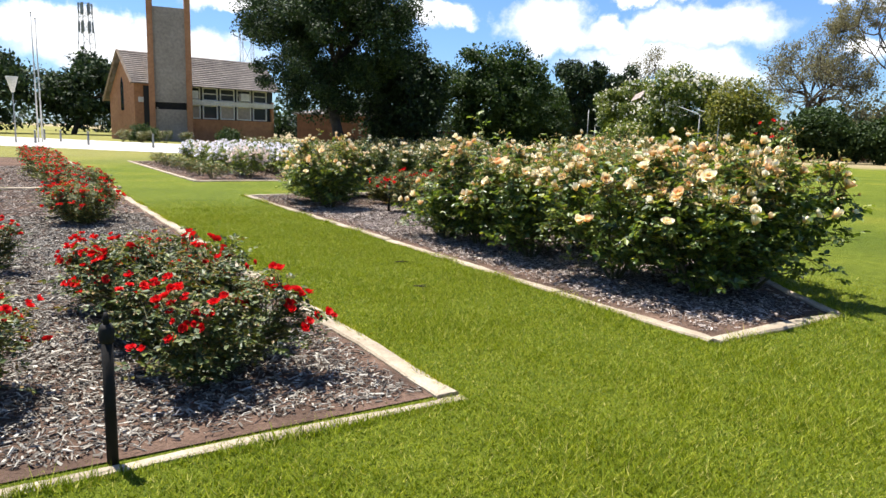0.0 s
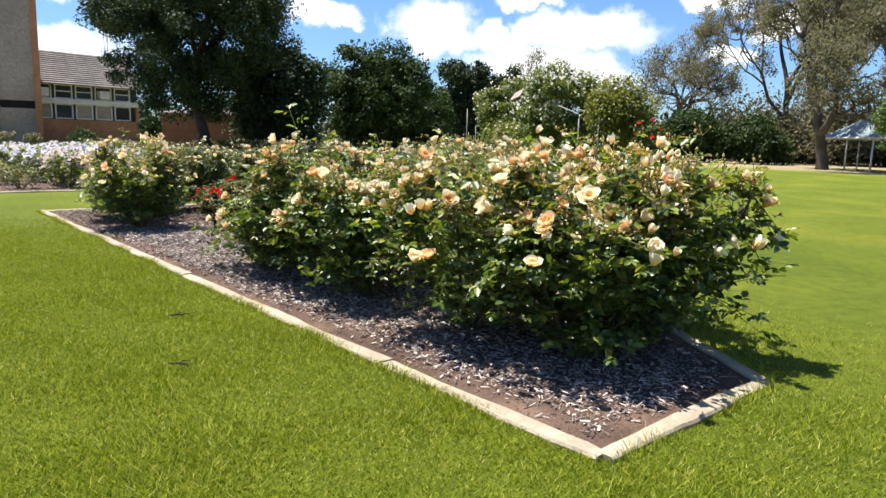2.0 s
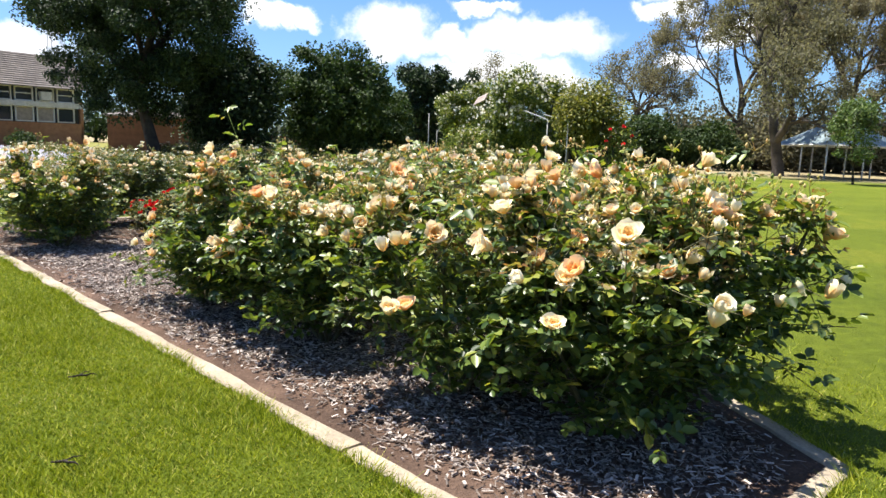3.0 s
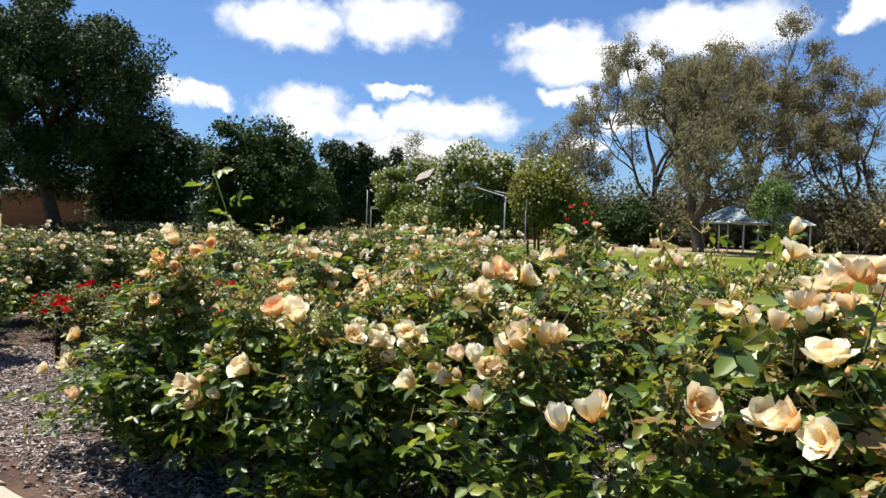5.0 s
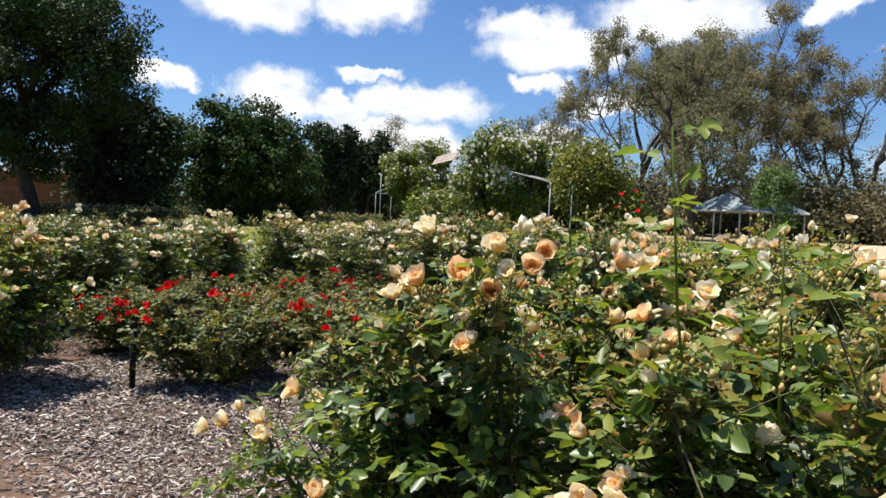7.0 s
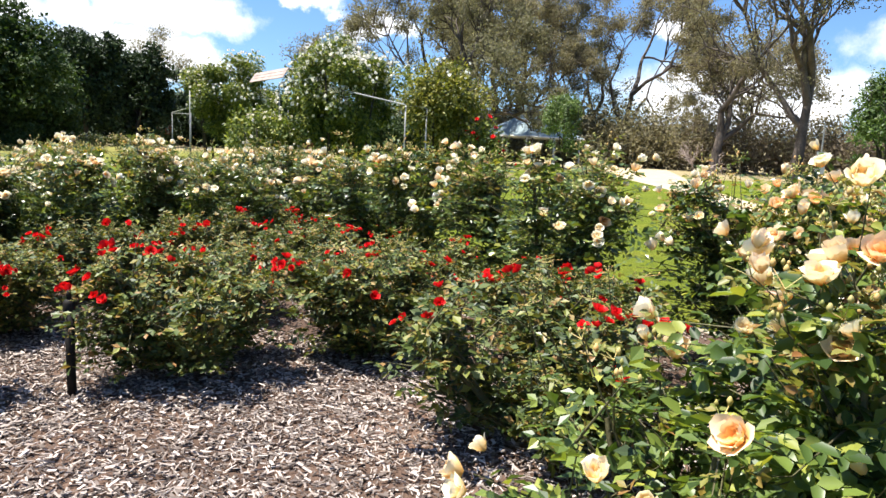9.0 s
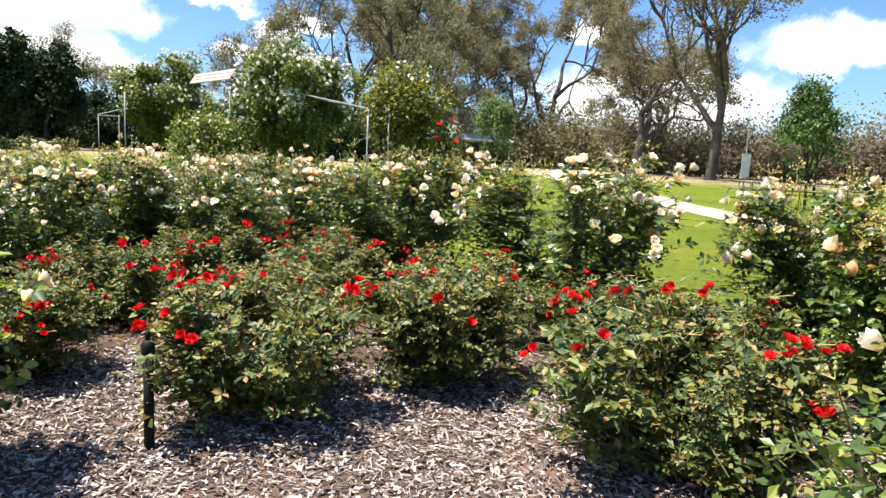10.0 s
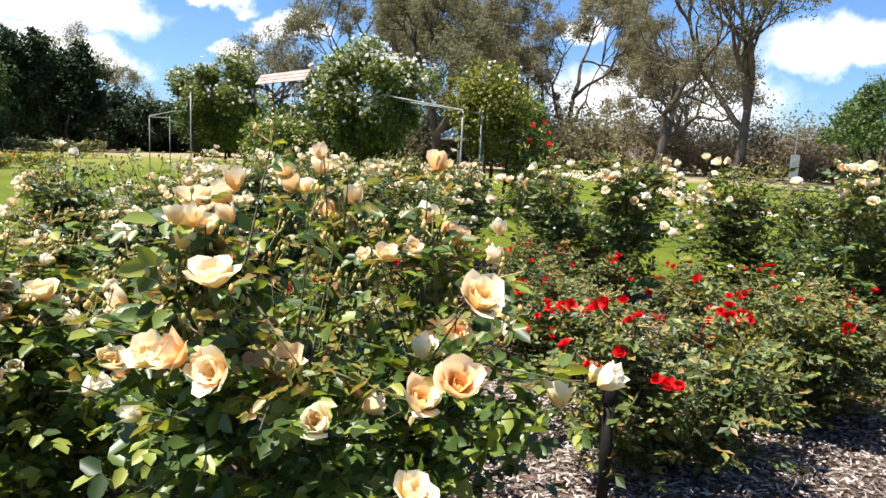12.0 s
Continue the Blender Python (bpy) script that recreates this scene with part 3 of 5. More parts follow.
def rose_bush(seed, height, radius, count, leaf, bloom_meshes, nbloom, bsize, label, category, mat, stuff=False, buds=40, base_z=0.3, up=0.7, young=0.1):
    rng = np.random.default_rng(seed)
    root = tagged(new("rose_bush"), label, category)
    paths, ncane = shoots(rng, height, radius, count, base_z, 5 if stuff else 7)
    twigs = Builder()
    for k, (p, r) in enumerate(paths):
        if k < ncane:
            bd = Builder()
            bd.tube(p, np.linspace(r * 1.3, r * 0.6, len(p)), 5, False)
            part("cane", bd.mesh("cane", M_CANE, True), root)
        elif not stuff:
            twigs.tube(p[::3], [r, r * 0.4], 3, False)
    if not stuff:
        tagged(part("twig_growth", twigs.mesh("twig_growth", M_CANE, True), root), kind="stuff")
    P, D = [], []
    for p, r in paths[ncane:]:
        k = rng.integers(4, 7)
        for f in np.linspace(0.1, 0.98, k):
            i = min(2, int(f * 3))
            o = p[i] + (p[i + 1] - p[i]) * (f * 3 - i)
            a = rng.uniform(0, 6.28)
            P.append(o)
            D.append((math.cos(a), math.sin(a), rng.uniform(-0.3, 0.5)))
    P, D = np.array(P), np.array(D)
    size = leaf * rng.uniform(0.7, 1.3, len(P))
    fresh = (rng.random(len(P)) < young) & (P[:, 2] > height * 0.6)
    tv, tf = (LEAF_V, LEAF_F) if height > 1.45 else (QUAD_V, QUAD_F)
    V, F = leaves(*compound(rng, P[~fresh], D[~fresh], size[~fresh]), tv, tf)
    tagged(part("foliage", mesh_of("foliage", V, F, mat, tv is LEAF_V), root), kind="stuff")
    if fresh.sum() > 3:
        V, F = leaves(*compound(rng, P[fresh], D[fresh], size[fresh] * 0.66), tv, tf)
        tagged(part("new_foliage", mesh_of("new_foliage", V, F, M_LEAF_YOUNG, tv is LEAF_V), root, "yellow-green and coppery young leaves"), kind="stuff")
    tips = [p for p in paths[ncane:] if p[0][-1, 2] > height * 0.42]
    rank = [-(q[0][-1, 2] / height + 0.9 * rng.random() + 0.7 * math.hypot(q[0][-1, 0], q[0][-1, 1]) / radius) for q in tips]
    tips = [tips[i] for i in np.argsort(rank)]
    joined = Builder()
    for p, r in tips[:nbloom]:
        o_ = unit(np.array((p[-1][0], p[-1][1], 0.0)))
        d = unit(p[-1] - p[-2]) * 0.5 + np.array((0, 0, up)) + o_ * 0.45 + rng.normal(0, 0.42, 3)
        q = Vector(d).to_track_quat("Z", "Y").to_matrix().to_4x4()
        sc = bsize * rng.uniform(0.68, 1.2)
        me = bloom_meshes[int(rng.integers(len(bloom_meshes)))]
        m = Matrix.Translation(p[-1] + o_ * 0.03) @ q @ pose(0, 0, 0, 0, 0, rng.uniform(0, 360)) @ Matrix.Scale(sc, 4)
        if stuff:
            co = np.empty(len(me.vertices) * 3)
            me.vertices.foreach_get("co", co)
            fa = np.array([list(f.vertices) for f in me.polygons])
            A = np.array(m)
            joined.add(co.reshape(-1, 3) @ A[:3, :3].T + A[:3, 3], fa)
        else:
            part("bloom", me, root, "", m)
            for twin in range(0 if rng.random() > (0.35 if height > 0.8 else 0.6) else int(rng.integers(1, 3))):
                side = np.array((rng.normal(0, 1), rng.normal(0, 1), 0.3))
                m2 = Matrix.Translation(unit(side) * bsize * rng.uniform(1.3, 2.0)) @ m @ pose(0, 0, 0, rng.uniform(-25, 25), rng.uniform(-25, 25), 90) @ Matrix.Scale(rng.uniform(0.7, 1.0), 4)
                part("bloom", bloom_meshes[int(rng.integers(len(bloom_meshes)))], root, "", m2)
    if stuff:
        tagged(part("bloom_cover", joined.mesh("bloom_cover", bloom_meshes[0].materials[0], True), root), kind="stuff")
    if buds:
        bb = Builder()
        top = sorted(tips[nbloom:], key=lambda q: -q[0][-1, 2])[:buds]
        for p, r in top:
            for k in range(4):
                o = p[-1] + rng.normal(0, 0.03, 3) * (1, 1, 0) + (0, 0, rng.uniform(0.005, 0.04) * height)
                h = bsize * rng.uniform(0.22, 0.36)
                bb.tube([p[-1], o], [0.0022, 0.0016], 3, False)
                bb.tube([o, o + (0, 0, h * 0.5), o + (0, 0, h * 1.05)], [h * 0.22, h * 0.42, h * 0.12], 4)
        tagged(part("bud_growth", bb.mesh("bud_growth", M_BUD, True), root), kind="stuff")
    return root


RNG = np.random.default_rng(5)
BL_APR = [bloom_mesh("bloom", M_APRICOT, o, RNG, 5) for o in (0.0, 0.14, 0.28, 0.42, 0.55)]
BL_CRM = [bloom_mesh("bloom", M_CREAM, o, RNG, 4, 4, 3) for o in (0.1, 0.3, 0.48)]
BL_RED = [bloom_mesh("bloom", M_RED, o, RNG, 3, 3, 3) for o in (0.5, 0.75, 1.0)]
BL_RED_FAR = [bloom_mesh("bloom", M_RED, 0.9, RNG, 2, 2, 2)]
BL_LIL = [bloom_mesh("bloom", M_LILAC, 0.55, RNG, 2, 2, 2)]
BL_WHT = [bloom_mesh("bloom", M_WHITE, 0.5, RNG, 2, 2, 2)]
BL_YEL = [bloom_mesh("bloom", M_YELLOW, 0.6, RNG, 2, 2, 2)]
BL_CRM_FAR = [bloom_mesh("bloom", M_CREAM, 0.5, RNG, 2, 2, 2)]
BL_MIX = BL_APR + BL_CRM[:1]
protos = {}
for k in range(4):
    protos["apricot", k] = rose_bush(11 + k, 1.5, 0.87, 390, 0.068, BL_MIX, 52, 0.071, "tall rose bush with apricot and cream blooms, in bark mulch", "rose bush", M_LEAF, buds=75, base_z=0.22, young=0.55)
for k in range(3):
    protos["cream", k] = rose_bush(31 + k, 1.4, 0.92, 640, 0.06, BL_CRM + BL_APR[1:2], 44, 0.06, "rose bush with cream blooms above dark glossy leaves", "rose bush", M_LEAF_CREAM, buds=30, base_z=0.12, young=0.42)
for k in range(3):
    protos["red", k] = rose_bush(51 + k, 0.68, 0.62, 430, 0.045, BL_RED, 17, 0.032, "low bushy rose with small scarlet blooms, in bark mulch", "rose bush", M_LEAF_RED, buds=14, base_z=0.1, up=0.8, young=0.16)
for k in range(2):
    protos["far", k] = rose_bush(71 + k, 1.2, 0.75, 90, 0.085, BL_CRM_FAR, 34, 0.045, "rose bush with many pale blooms in a far bed", "rose bush", M_LEAF_RED, True, 0)
protos["lilac", 0] = rose_bush(81, 1.0, 0.7, 100, 0.08, BL_LIL, 150, 0.085, "rose bush thick with lilac-white blooms", "rose bush", M_LEAF, True, 0)
protos["yellow", 0] = rose_bush(88, 0.6, 0.55, 70, 0.07, BL_YEL, 40, 0.05, "low rose bush with bright yellow blooms", "rose bush", M_LEAF, True, 0, 0.1, 0.8)
protos["redfar", 0] = rose_bush(91, 0.6, 0.62, 90, 0.06, BL_RED_FAR, 45, 0.04, "low rose bush thick with scarlet blooms", "rose bush", M_LEAF_RED, True, 0, 0.1, 0.8)
protos["green", 0] = rose_bush(95, 0.5, 0.4, 60, 0.05, BL_CRM[:1], 2, 0.03, "low young rose bush, almost without blooms", "rose bush", M_LEAF_RED, True, 0)

for k in range(2):
    protos["redfull", k] = rose_bush(61 + k, 0.66, 0.62, 400, 0.042, BL_RED, 46, 0.034, "low bushy rose thick with scarlet bloom clusters", "rose bush", M_LEAF_RED, buds=10, base_z=0.1, up=0.8, young=0.12)
protos["low", 0] = rose_bush(23, 0.78, 0.58, 150, 0.06, BL_MIX, 7, 0.066, "low rose bush with a few apricot blooms near the kerb", "rose bush", M_LEAF, buds=8, base_z=0.12, young=0.2)

GROUPS = {"redfull": "low red rose bushes", "low": "apricot rose bushes", "apricot": "apricot rose bushes", "cream": "cream rose bushes", "red": "low red rose bushes", "far": "far rose bushes", "lilac": "lilac rose bushes", "redfar": "low red rose bushes", "green": "young rose bushes", "yellow": "yellow rose bushes"}
placed = {}


def plant(kind, s, n, scale=1.0, turn=None, tall=1.0):
    ks = [k for k in protos if k[0] == kind]
    i = placed.get(kind, 0)
    placed[kind] = i + 1
    key = ks[i % len(ks)]
    p = W(s, n)
    m = pose(p.x, p.y, 0.005, 0, 0, turn if turn is not None else (i * 137.5) % 360) @ Matrix.Diagonal((scale, scale, scale * tall, 1))
    if i < len(ks):
        ob = protos[key]
        ob.matrix_basis = m
    else:
        ob = copy_thing(protos[key], m)
        ob.scale = (1, 1, 1)
        ob.matrix_basis = m
    return tagged(ob, group=GROUPS[kind])


# apricot bed: tall roses round its edge, low red ones in the middle
for a in [(1.0, 1.05, 0.98), (1.0, 1.78, 0.98, None, 1.1), (1.95, 0.85, 0.95, None, 1.05), (3.35, 0.85, 0.93), (4.45, 0.85, 0.95), (1.75, 2.1, 0.95, None, 1.12), (4.1, 2.9, 0.95, None, 1.05), (3.65, 1.9, 0.88), (9.15, 0.65, 0.9, None, 1.03), (10.35, 0.85, 0.95, None, 0.84)]:
    plant("apricot", *a)
plant("low", 5.1, 0.72, 1.12)
for a in [(4.32, 3.85, 1.08), (6.3, 5.25, 1.25, None, 0.92), (8.25, 6.3, 1.2, None, 0.95), (10.3, 7.3, 1.0), (11.35, 8.6, 0.95), (11.3, 7.3, 1.0), (11.3, 6.1, 0.95), (11.35, 4.9, 1.05), (11.3, 3.8, 1.0), (11.3, 2.7, 0.95), (11.2, 1.7, 0.95, None, 0.84), (10.3, 5.6, 0.9), (10.2, 8.0, 0.9)]:
    plant("cream", *a)
for a in [(7.95, 2.05, 1.15), (7.1, 2.85, 1.15), (5.72, 1.95, 1.25), (5.75, 3.1, 1.1), (8.5, 3.3, 0.95), (8.5, 4.6, 1.0), (9.9, 3.4, 1.0), (9.6, 2.2, 0.95), (7.2, 4.2, 1.0), (9.8, 4.7, 1.0), (10.2, 6.4, 0.95), (8.6, 5.7, 0.9), (6.3, 4.0, 0.8)]:
    plant("red", *a)
# red bed beside the walk
for a in [(0.95, -3.5, 1.0), (1.75, -3.58, 1.05), (2.6, -3.7, 0.98), (1.0, -4.95, 0.9), (4.7, -4.95, 0.9), (4.0, -5.3, 0.9), (1.9, -6.2, 0.9), (8.2, -3.6, 0.9), (9.0, -3.6, 0.95), (7.4, -5.2, 0.9), (12.2, -3.3, 0.9), (13.0, -3.4, 0.9), (12.0, -5.2, 0.9)]:
    plant("redfull", *a)
for i in range(14):
    plant("redfar", 16 + i * 1.05, -3.5 - 0.2 * (i % 2), 0.95)
for i in range(9):
    plant("redfar", 15.5 + i * 1.6, -5.4, 0.95)
# lilac bed beyond
for i in range(8):
    plant("lilac", 17.6 + 1.15 * i, 1.6 + 0.15 * (i % 2), 0.95)
    plant("lilac", 17.8 + 1.15 * i, 3.1, 1.0)
for i in range(7):
    plant("green", 17.5 + 1.4 * i, 0.5, 1.0)
for i in range(8):
    plant("far", 17.6 + 1.2 * i, 4.4, 1.0)
    plant("far", 18.2 + 1.2 * i, 5.6, 1.0)
for i in range(6):
    plant("far", 36 + 1.1 * i, 15.5, 1.0)
    plant("far", 36.3 + 1.1 * i, 17.5, 1.0)
    plant("far", 36.3 + 1.1 * i, 20, 1.0)

for x, y in ((-27.0, 60.5), (-25.4, 60.8), (-23.6, 61.2), (-21.8, 61.5), (9.5, 53.2), (10.7, 53.8), (11.9, 54.3), (13.1, 54.9), (14.3, 55.4)):
    dx, dy = x - 2.32, y - 4.34
    plant("far", 0.855 * dy - 0.519 * dx, 0.855 * dx + 0.519 * dy, 1.0)
for x, y in ((5.2, 41.2), (6.3, 41.5), (5.8, 42.4), (7.2, 42.2)):
    dx, dy = x - 2.32, y - 4.34
    plant("yellow", 0.855 * dy - 0.519 * dx, 0.855 * dx + 0.519 * dy, 1.0)

# ---- tall young shoot on the edge of the bed ----
def shoot(s, n, h, seed, bend, leaf0):
    rng = np.random.default_rng(seed)
    root = tagged(new("rose_shoot"), "long yellow-green rose shoot above the bushes", "rose shoot", "rose shoots")
    bd = Builder()
    b = np.array((*W(bend, 0.85), )) - np.array((*W(0, 0), ))
    p = np.array([b * (1, 1, 0), b * 0.75 + (0, 0, h * 0.4), b * 0.25 + (0, 0, h * 0.72), (0, 0, h)])
    bd.tube(p, [0.007, 0.006, 0.0045, 0.0025], 5)
    part("stem", bd.mesh("stem", M_LEAF_SHOOT, True), root)
    f = np.linspace(0.5, 0.99, 15)[:, None]
    P = np.where(f < 0.72, b * (0.25 + (0.72 - f) * 1.5), b * 0.25 * (0.99 - f) / 0.27) + np.array((0, 0, h)) * f
    a = np.arange(15) * 2.4 + seed
    D = np.stack([np.cos(a), np.sin(a), np.full(15, 0.2)], 1)
    V, F = leaves(*compound(rng, P, D, np.linspace(leaf0, leaf0 * 0.55, 15)))
    part("foliage", mesh_of("foliage", V, F, M_LEAF_SHOOT, True), root)
    root.matrix_basis = pose(*W(s, n))


for a in [(3.72, 0.23, 1.74, 3, 0.1, 0.1), (3.5, 0.5, 1.5, 5, 0.1, 0.09), (2.7, 0.45, 1.5, 6, 0.0, 0.09), (2.2, 0.7, 1.55, 8, -0.1, 0.08)]:
    shoot(*a)


# ---- black irrigation risers ----
def riser(s, n, h, lean=0):
    root = tagged(new("irrigation_riser"), "black plastic irrigation riser standing in the mulch", "irrigation riser", "irrigation risers")
    bd = Builder()
    bd.tube([(0, 0, -0.03), (0, 0, h - 0.1)], [0.024, 0.024], 10)
    part("pipe", bd.mesh("pipe", M_BLACK, True), root)
    bd = Builder()
    bd.tube([(0, 0, h - 0.13), (0, 0, h - 0.12), (0, 0, h - 0.07), (0, 0, h - 0.05)], [0.028, 0.031, 0.031, 0.02], 10)
    part("collar", bd.mesh("collar", M_BLACK, True), root)
    bd = Builder()
    bd.tube([(0, 0, h - 0.06), (0, 0, h - 0.02), (0, 0, h)], [0.012, 0.013, 0.008], 8)
    part("nozzle", bd.mesh("nozzle", M_BLACK, True), root)
    p = W(s, n)
    root.matrix_basis = pose(p.x, p.y, 0, lean, 0, 0)


for a in [(-0.02, -4.2, 0.68), (8.25, 1.45, 0.6), (7.8, -4.8, 0.62), (14.2, -4.8, 0.55), (4.0, -6.5, 0.62)]:
    riser(*a)


# ---- trees ----


def limb(rng, paths, start, d, length, r, level, ends, spread, sag, depth):
    k = 5
    pts = [start]
    dd = d.copy()
    for i in range(k):
        dd = unit(dd + rng.normal(0, 0.15, 3) + np.array((0, 0, sag)))
        pts.append(pts[-1] + dd * length / k)
    pts = np.array(pts)
    paths.append((pts, r, level))
    if level >= depth or r < 0.012:
        ends.append(pts[-1])
        ends.append(pts[-3])
        return
    nb = int(rng.integers(2, 5)) if level else int(rng.integers(4, 6))
    for j in range(nb):
        side = unit(np.cross(dd, rng.normal(0, 1, 3)))
        nd = unit(dd * rng.uniform(0.5, 1.0) + side * spread * rng.uniform(0.6, 1.2))
        at_ = pts[-1] if j < 2 else pts[int(rng.integers(k - 2, k))]
        limb(rng, paths, at_, nd, length * rng.uniform(0.6, 0.85), r * rng.uniform(0.5, 0.68), level + 1, ends, spread, sag, depth)


def tree(name, x, y, height, width, seed, label, category, leaf_mat, bark_mat, count, leaf, clump, trunk_r, first, spread=0.75, sag=0.06, low=0.0, fill=0.0, lean=(0, 0), depth=3, droop=-0.5, taper=0.0):
    rng = np.random.default_rng(seed)
    root = tagged(new(name), label, category)
    paths, ends = [], []
    limb(rng, paths, np.array((0, 0, -0.2)), unit(np.array((lean[0], lean[1], 1.0))), first, trunk_r, 0, ends, spread, sag, depth)
    E = np.array(ends)
    sz = height / max(E[:, 2].max() + clump * 0.6, 0.1)
    off = np.hypot(E[:, 0] - E[:, 0].mean(), E[:, 1] - E[:, 1].mean())
    sw = width * 0.5 / (np.percentile(off, 92) + clump * 0.5)
    bd = Builder()
    for p, r, lv in paths:
        bd.tube(p * (sw, sw, sz), np.linspace(r, r * 0.55, len(p)), 7 if lv < 2 else 3, False)
    E = E * (sw, sw, sz)
    part("trunk", bd.mesh("trunk", bark_mat, True), root)
    E = E[E[:, 2] > low]
    if fill:
        c = np.array((E[:, 0].mean(), E[:, 1].mean(), (E[:, 2].max() + low) * 0.5))
        u = unit(rng.normal(0, 1, (int(fill), 3))) * rng.uniform(0.4, 1.0, (int(fill), 1))
        extra = c + u * np.array((width * 0.46, width * 0.46, (E[:, 2].max() - low) * 0.52))
        E = np.concatenate([E, extra])
    if taper:
        E[:, :2] *= (1.15 - taper * np.clip((E[:, 2] - low) / (height - low), 0, 1))[:, None]
    cid = rng.integers(0, len(E), count)
    r = unit(rng.normal(0, 1, (count, 3))) * (rng.uniform(0, 1, (count, 1)) ** 0.45) * clump * rng.uniform(0.45, 1.3, len(E))[cid][:, None]
    P = E[cid] + r * (1, 1, 0.7)
    P[:, 2] = np.maximum(P[:, 2], 0.15)
    D = rng.normal(0, 1, (count, 3)) + np.array((0, 0, droop))
    N = unit(r) * 0.9 + rng.normal(0, 0.6, (count, 3)) + np.array((0, 0, 0.7))
    V, F = leaves(P, D, N, leaf * rng.uniform(0.6, 1.3, count), QUAD_V, QUAD_F)
    tagged(part("crown", mesh_of("crown", V, F, leaf_mat), root), kind="stuff")
    root.matrix_basis = pose(x, y, 0)
    return root


BIG = "large dark-leaved tree with a forked trunk"
tree("shade_tree", -6.2, 46.0, 14.1, 13.0, 2, BIG, "tree", M_TREE, M_BARK, 125000, 0.185, 1.2, 0.42, 3.0, 0.8, 0.05, 2.4, 220)
tree("round_tree", -1.6, 52.5, 8.6, 7.5, 7, "rounded dark green tree with branches close to the ground", "tree", M_TREE, M_BARK, 26000, 0.27, 1.1, 0.22, 1.8, 0.8, 0.03, 0.6, 170)
tree("round_tree", 3.6, 60.5, 9.6, 11.5, 3, "rounded dark green tree behind the roses", "tree", M_TREE3, M_BARK, 42000, 0.27, 1.1, 0.25, 2.0, 0.8, 0.03, 0.5, 230)
tree("round_tree", 10.2, 66.0, 7.0, 7.5, 4, "smaller rounded green tree behind the roses", "tree", M_TREE3, M_BARK, 20000, 0.3, 1.0, 0.2, 1.6, 0.8, 0.03, 0.3, 150)
tree("round_tree", 14.6, 72.0, 10.4, 5.6, 5, "upright dark green tree with a pointed crown", "tree", M_TREE, M_BARK, 18000, 0.33, 0.9, 0.22, 2.2, 0.6, 0.06, 0.4, 150)
tree("round_tree", 18.6, 72.0, 9.6, 5.4, 6, "upright dark green tree with a pointed crown", "tree", M_TREE, M_BARK, 18000, 0.33, 0.9, 0.22, 2.2, 0.6, 0.06, 0.4, 150)
for k, (x, y, h, w) in enumerate([(-58, 92, 13.5, 15), (-50, 97, 13.0, 15), (-44, 104, 10, 12), (-68, 90, 13, 15), (-36, 112, 9, 12)]):
    tree("park_tree", x, y, h, w, 20 + k, "broad very dark tree beyond the road", "tree", M_TREE, M_BARK, 12000, 0.62, 1.7, 0.4, 2.5, 0.9, 0.03, 1.0, 120)
GUMS = "tall gum tree with grey-green open crown and dark limbs"
for k, (x, y, h, w, c) in enumerate([(48.5, 68, 25, 20, 62000), (57, 63, 26, 19, 66000), (64, 55, 24, 21, 52000), (70, 62, 20, 17, 12000), (57.5, 39.0, 22, 20, 19000), (56.3, 31.5, 25, 20, 18000), (36, 112, 17, 16, 8000), (74, 44, 15, 14, 9000), (40, 74, 15, 13, 14000), (38, 48.3, 16.5, 15, 24000)]):
    tree("gum_tree", x, y, h, w, 40 + k, GUMS, "gum tree", M_GUM, M_GUMBARK, c, 0.21, 1.0, 0.5 if k in (4, 5, 9) else 0.42, 1.9 if k in (4, 5) else 3.2, 0.75, 0.06, 3.0, 0, depth=5, droop=-1.2)
for k, (x, y, h, w) in enumerate([(30, 66, 6.5, 8), (35.5, 66, 6, 7), (41, 63, 5.5, 7)]):
    tree("park_tree", x, y, h, w, 60 + k, "bushy dark green tree at the edge of the lawn", "tree", M_TREE3, M_BARK, 14000, 0.32, 1.0, 0.2, 1.2, 0.9, 0.02, 0.4, 110)
for k, (x, y, h, w) in enumerate([(19, 79.5, 6.0, 8), (25.5, 78.5, 6.6, 8), (31, 77, 5.6, 7)]):
    tree("park_tree", x, y, h, w, 65 + k, "bushy dark tree in front of the brick wall", "tree", M_TREE, M_BARK, 11000, 0.33, 1.0, 0.2, 1.2, 0.9, 0.02, 0.3, 110)
tree("porch_shrub", -27.2, 64.0, 2.1, 3.2, 68, "rounded clipped shrub beside the church porch", "shrub", M_TREE3, M_BARK, 3500, 0.17, 0.5, 0.08, 0.5, 0.9, 0.02, 0.1, 50)
tree("porch_shrub", -18.3, 62.5, 1.7, 2.4, 69, "rounded shrub under the church windows", "shrub", M_TREE3, M_BARK, 2500, 0.17, 0.45, 0.07, 0.5, 0.9, 0.02, 0.1, 40)
tree("young_tree", 24.1, 15.75, 4.9, 2.6, 70, "young feathery green tree with a thin trunk on the lawn", "tree", M_TREE2, M_BARK, 5200, 0.12, 0.5, 0.06, 1.2, 0.6, 0.08, 1.0, 12, taper=0.8)
tree("young_tree", 36.5, 18.5, 5.8, 3.4, 71, "young feathery green tree on the lawn", "tree", M_TREE2, M_BARK, 8000, 0.17, 0.5, 0.08, 1.4, 0.6, 0.08, 1.0, 22, taper=0.75)
tree("young_tree", 33.9, 36.8, 5.6, 4.4, 72, "young leafy tree in front of the shelter", "tree", M_TREE2, M_BARK, 9000, 0.16, 0.6, 0.08, 1.2, 0.7, 0.08, 0.7, 24, taper=0.8)


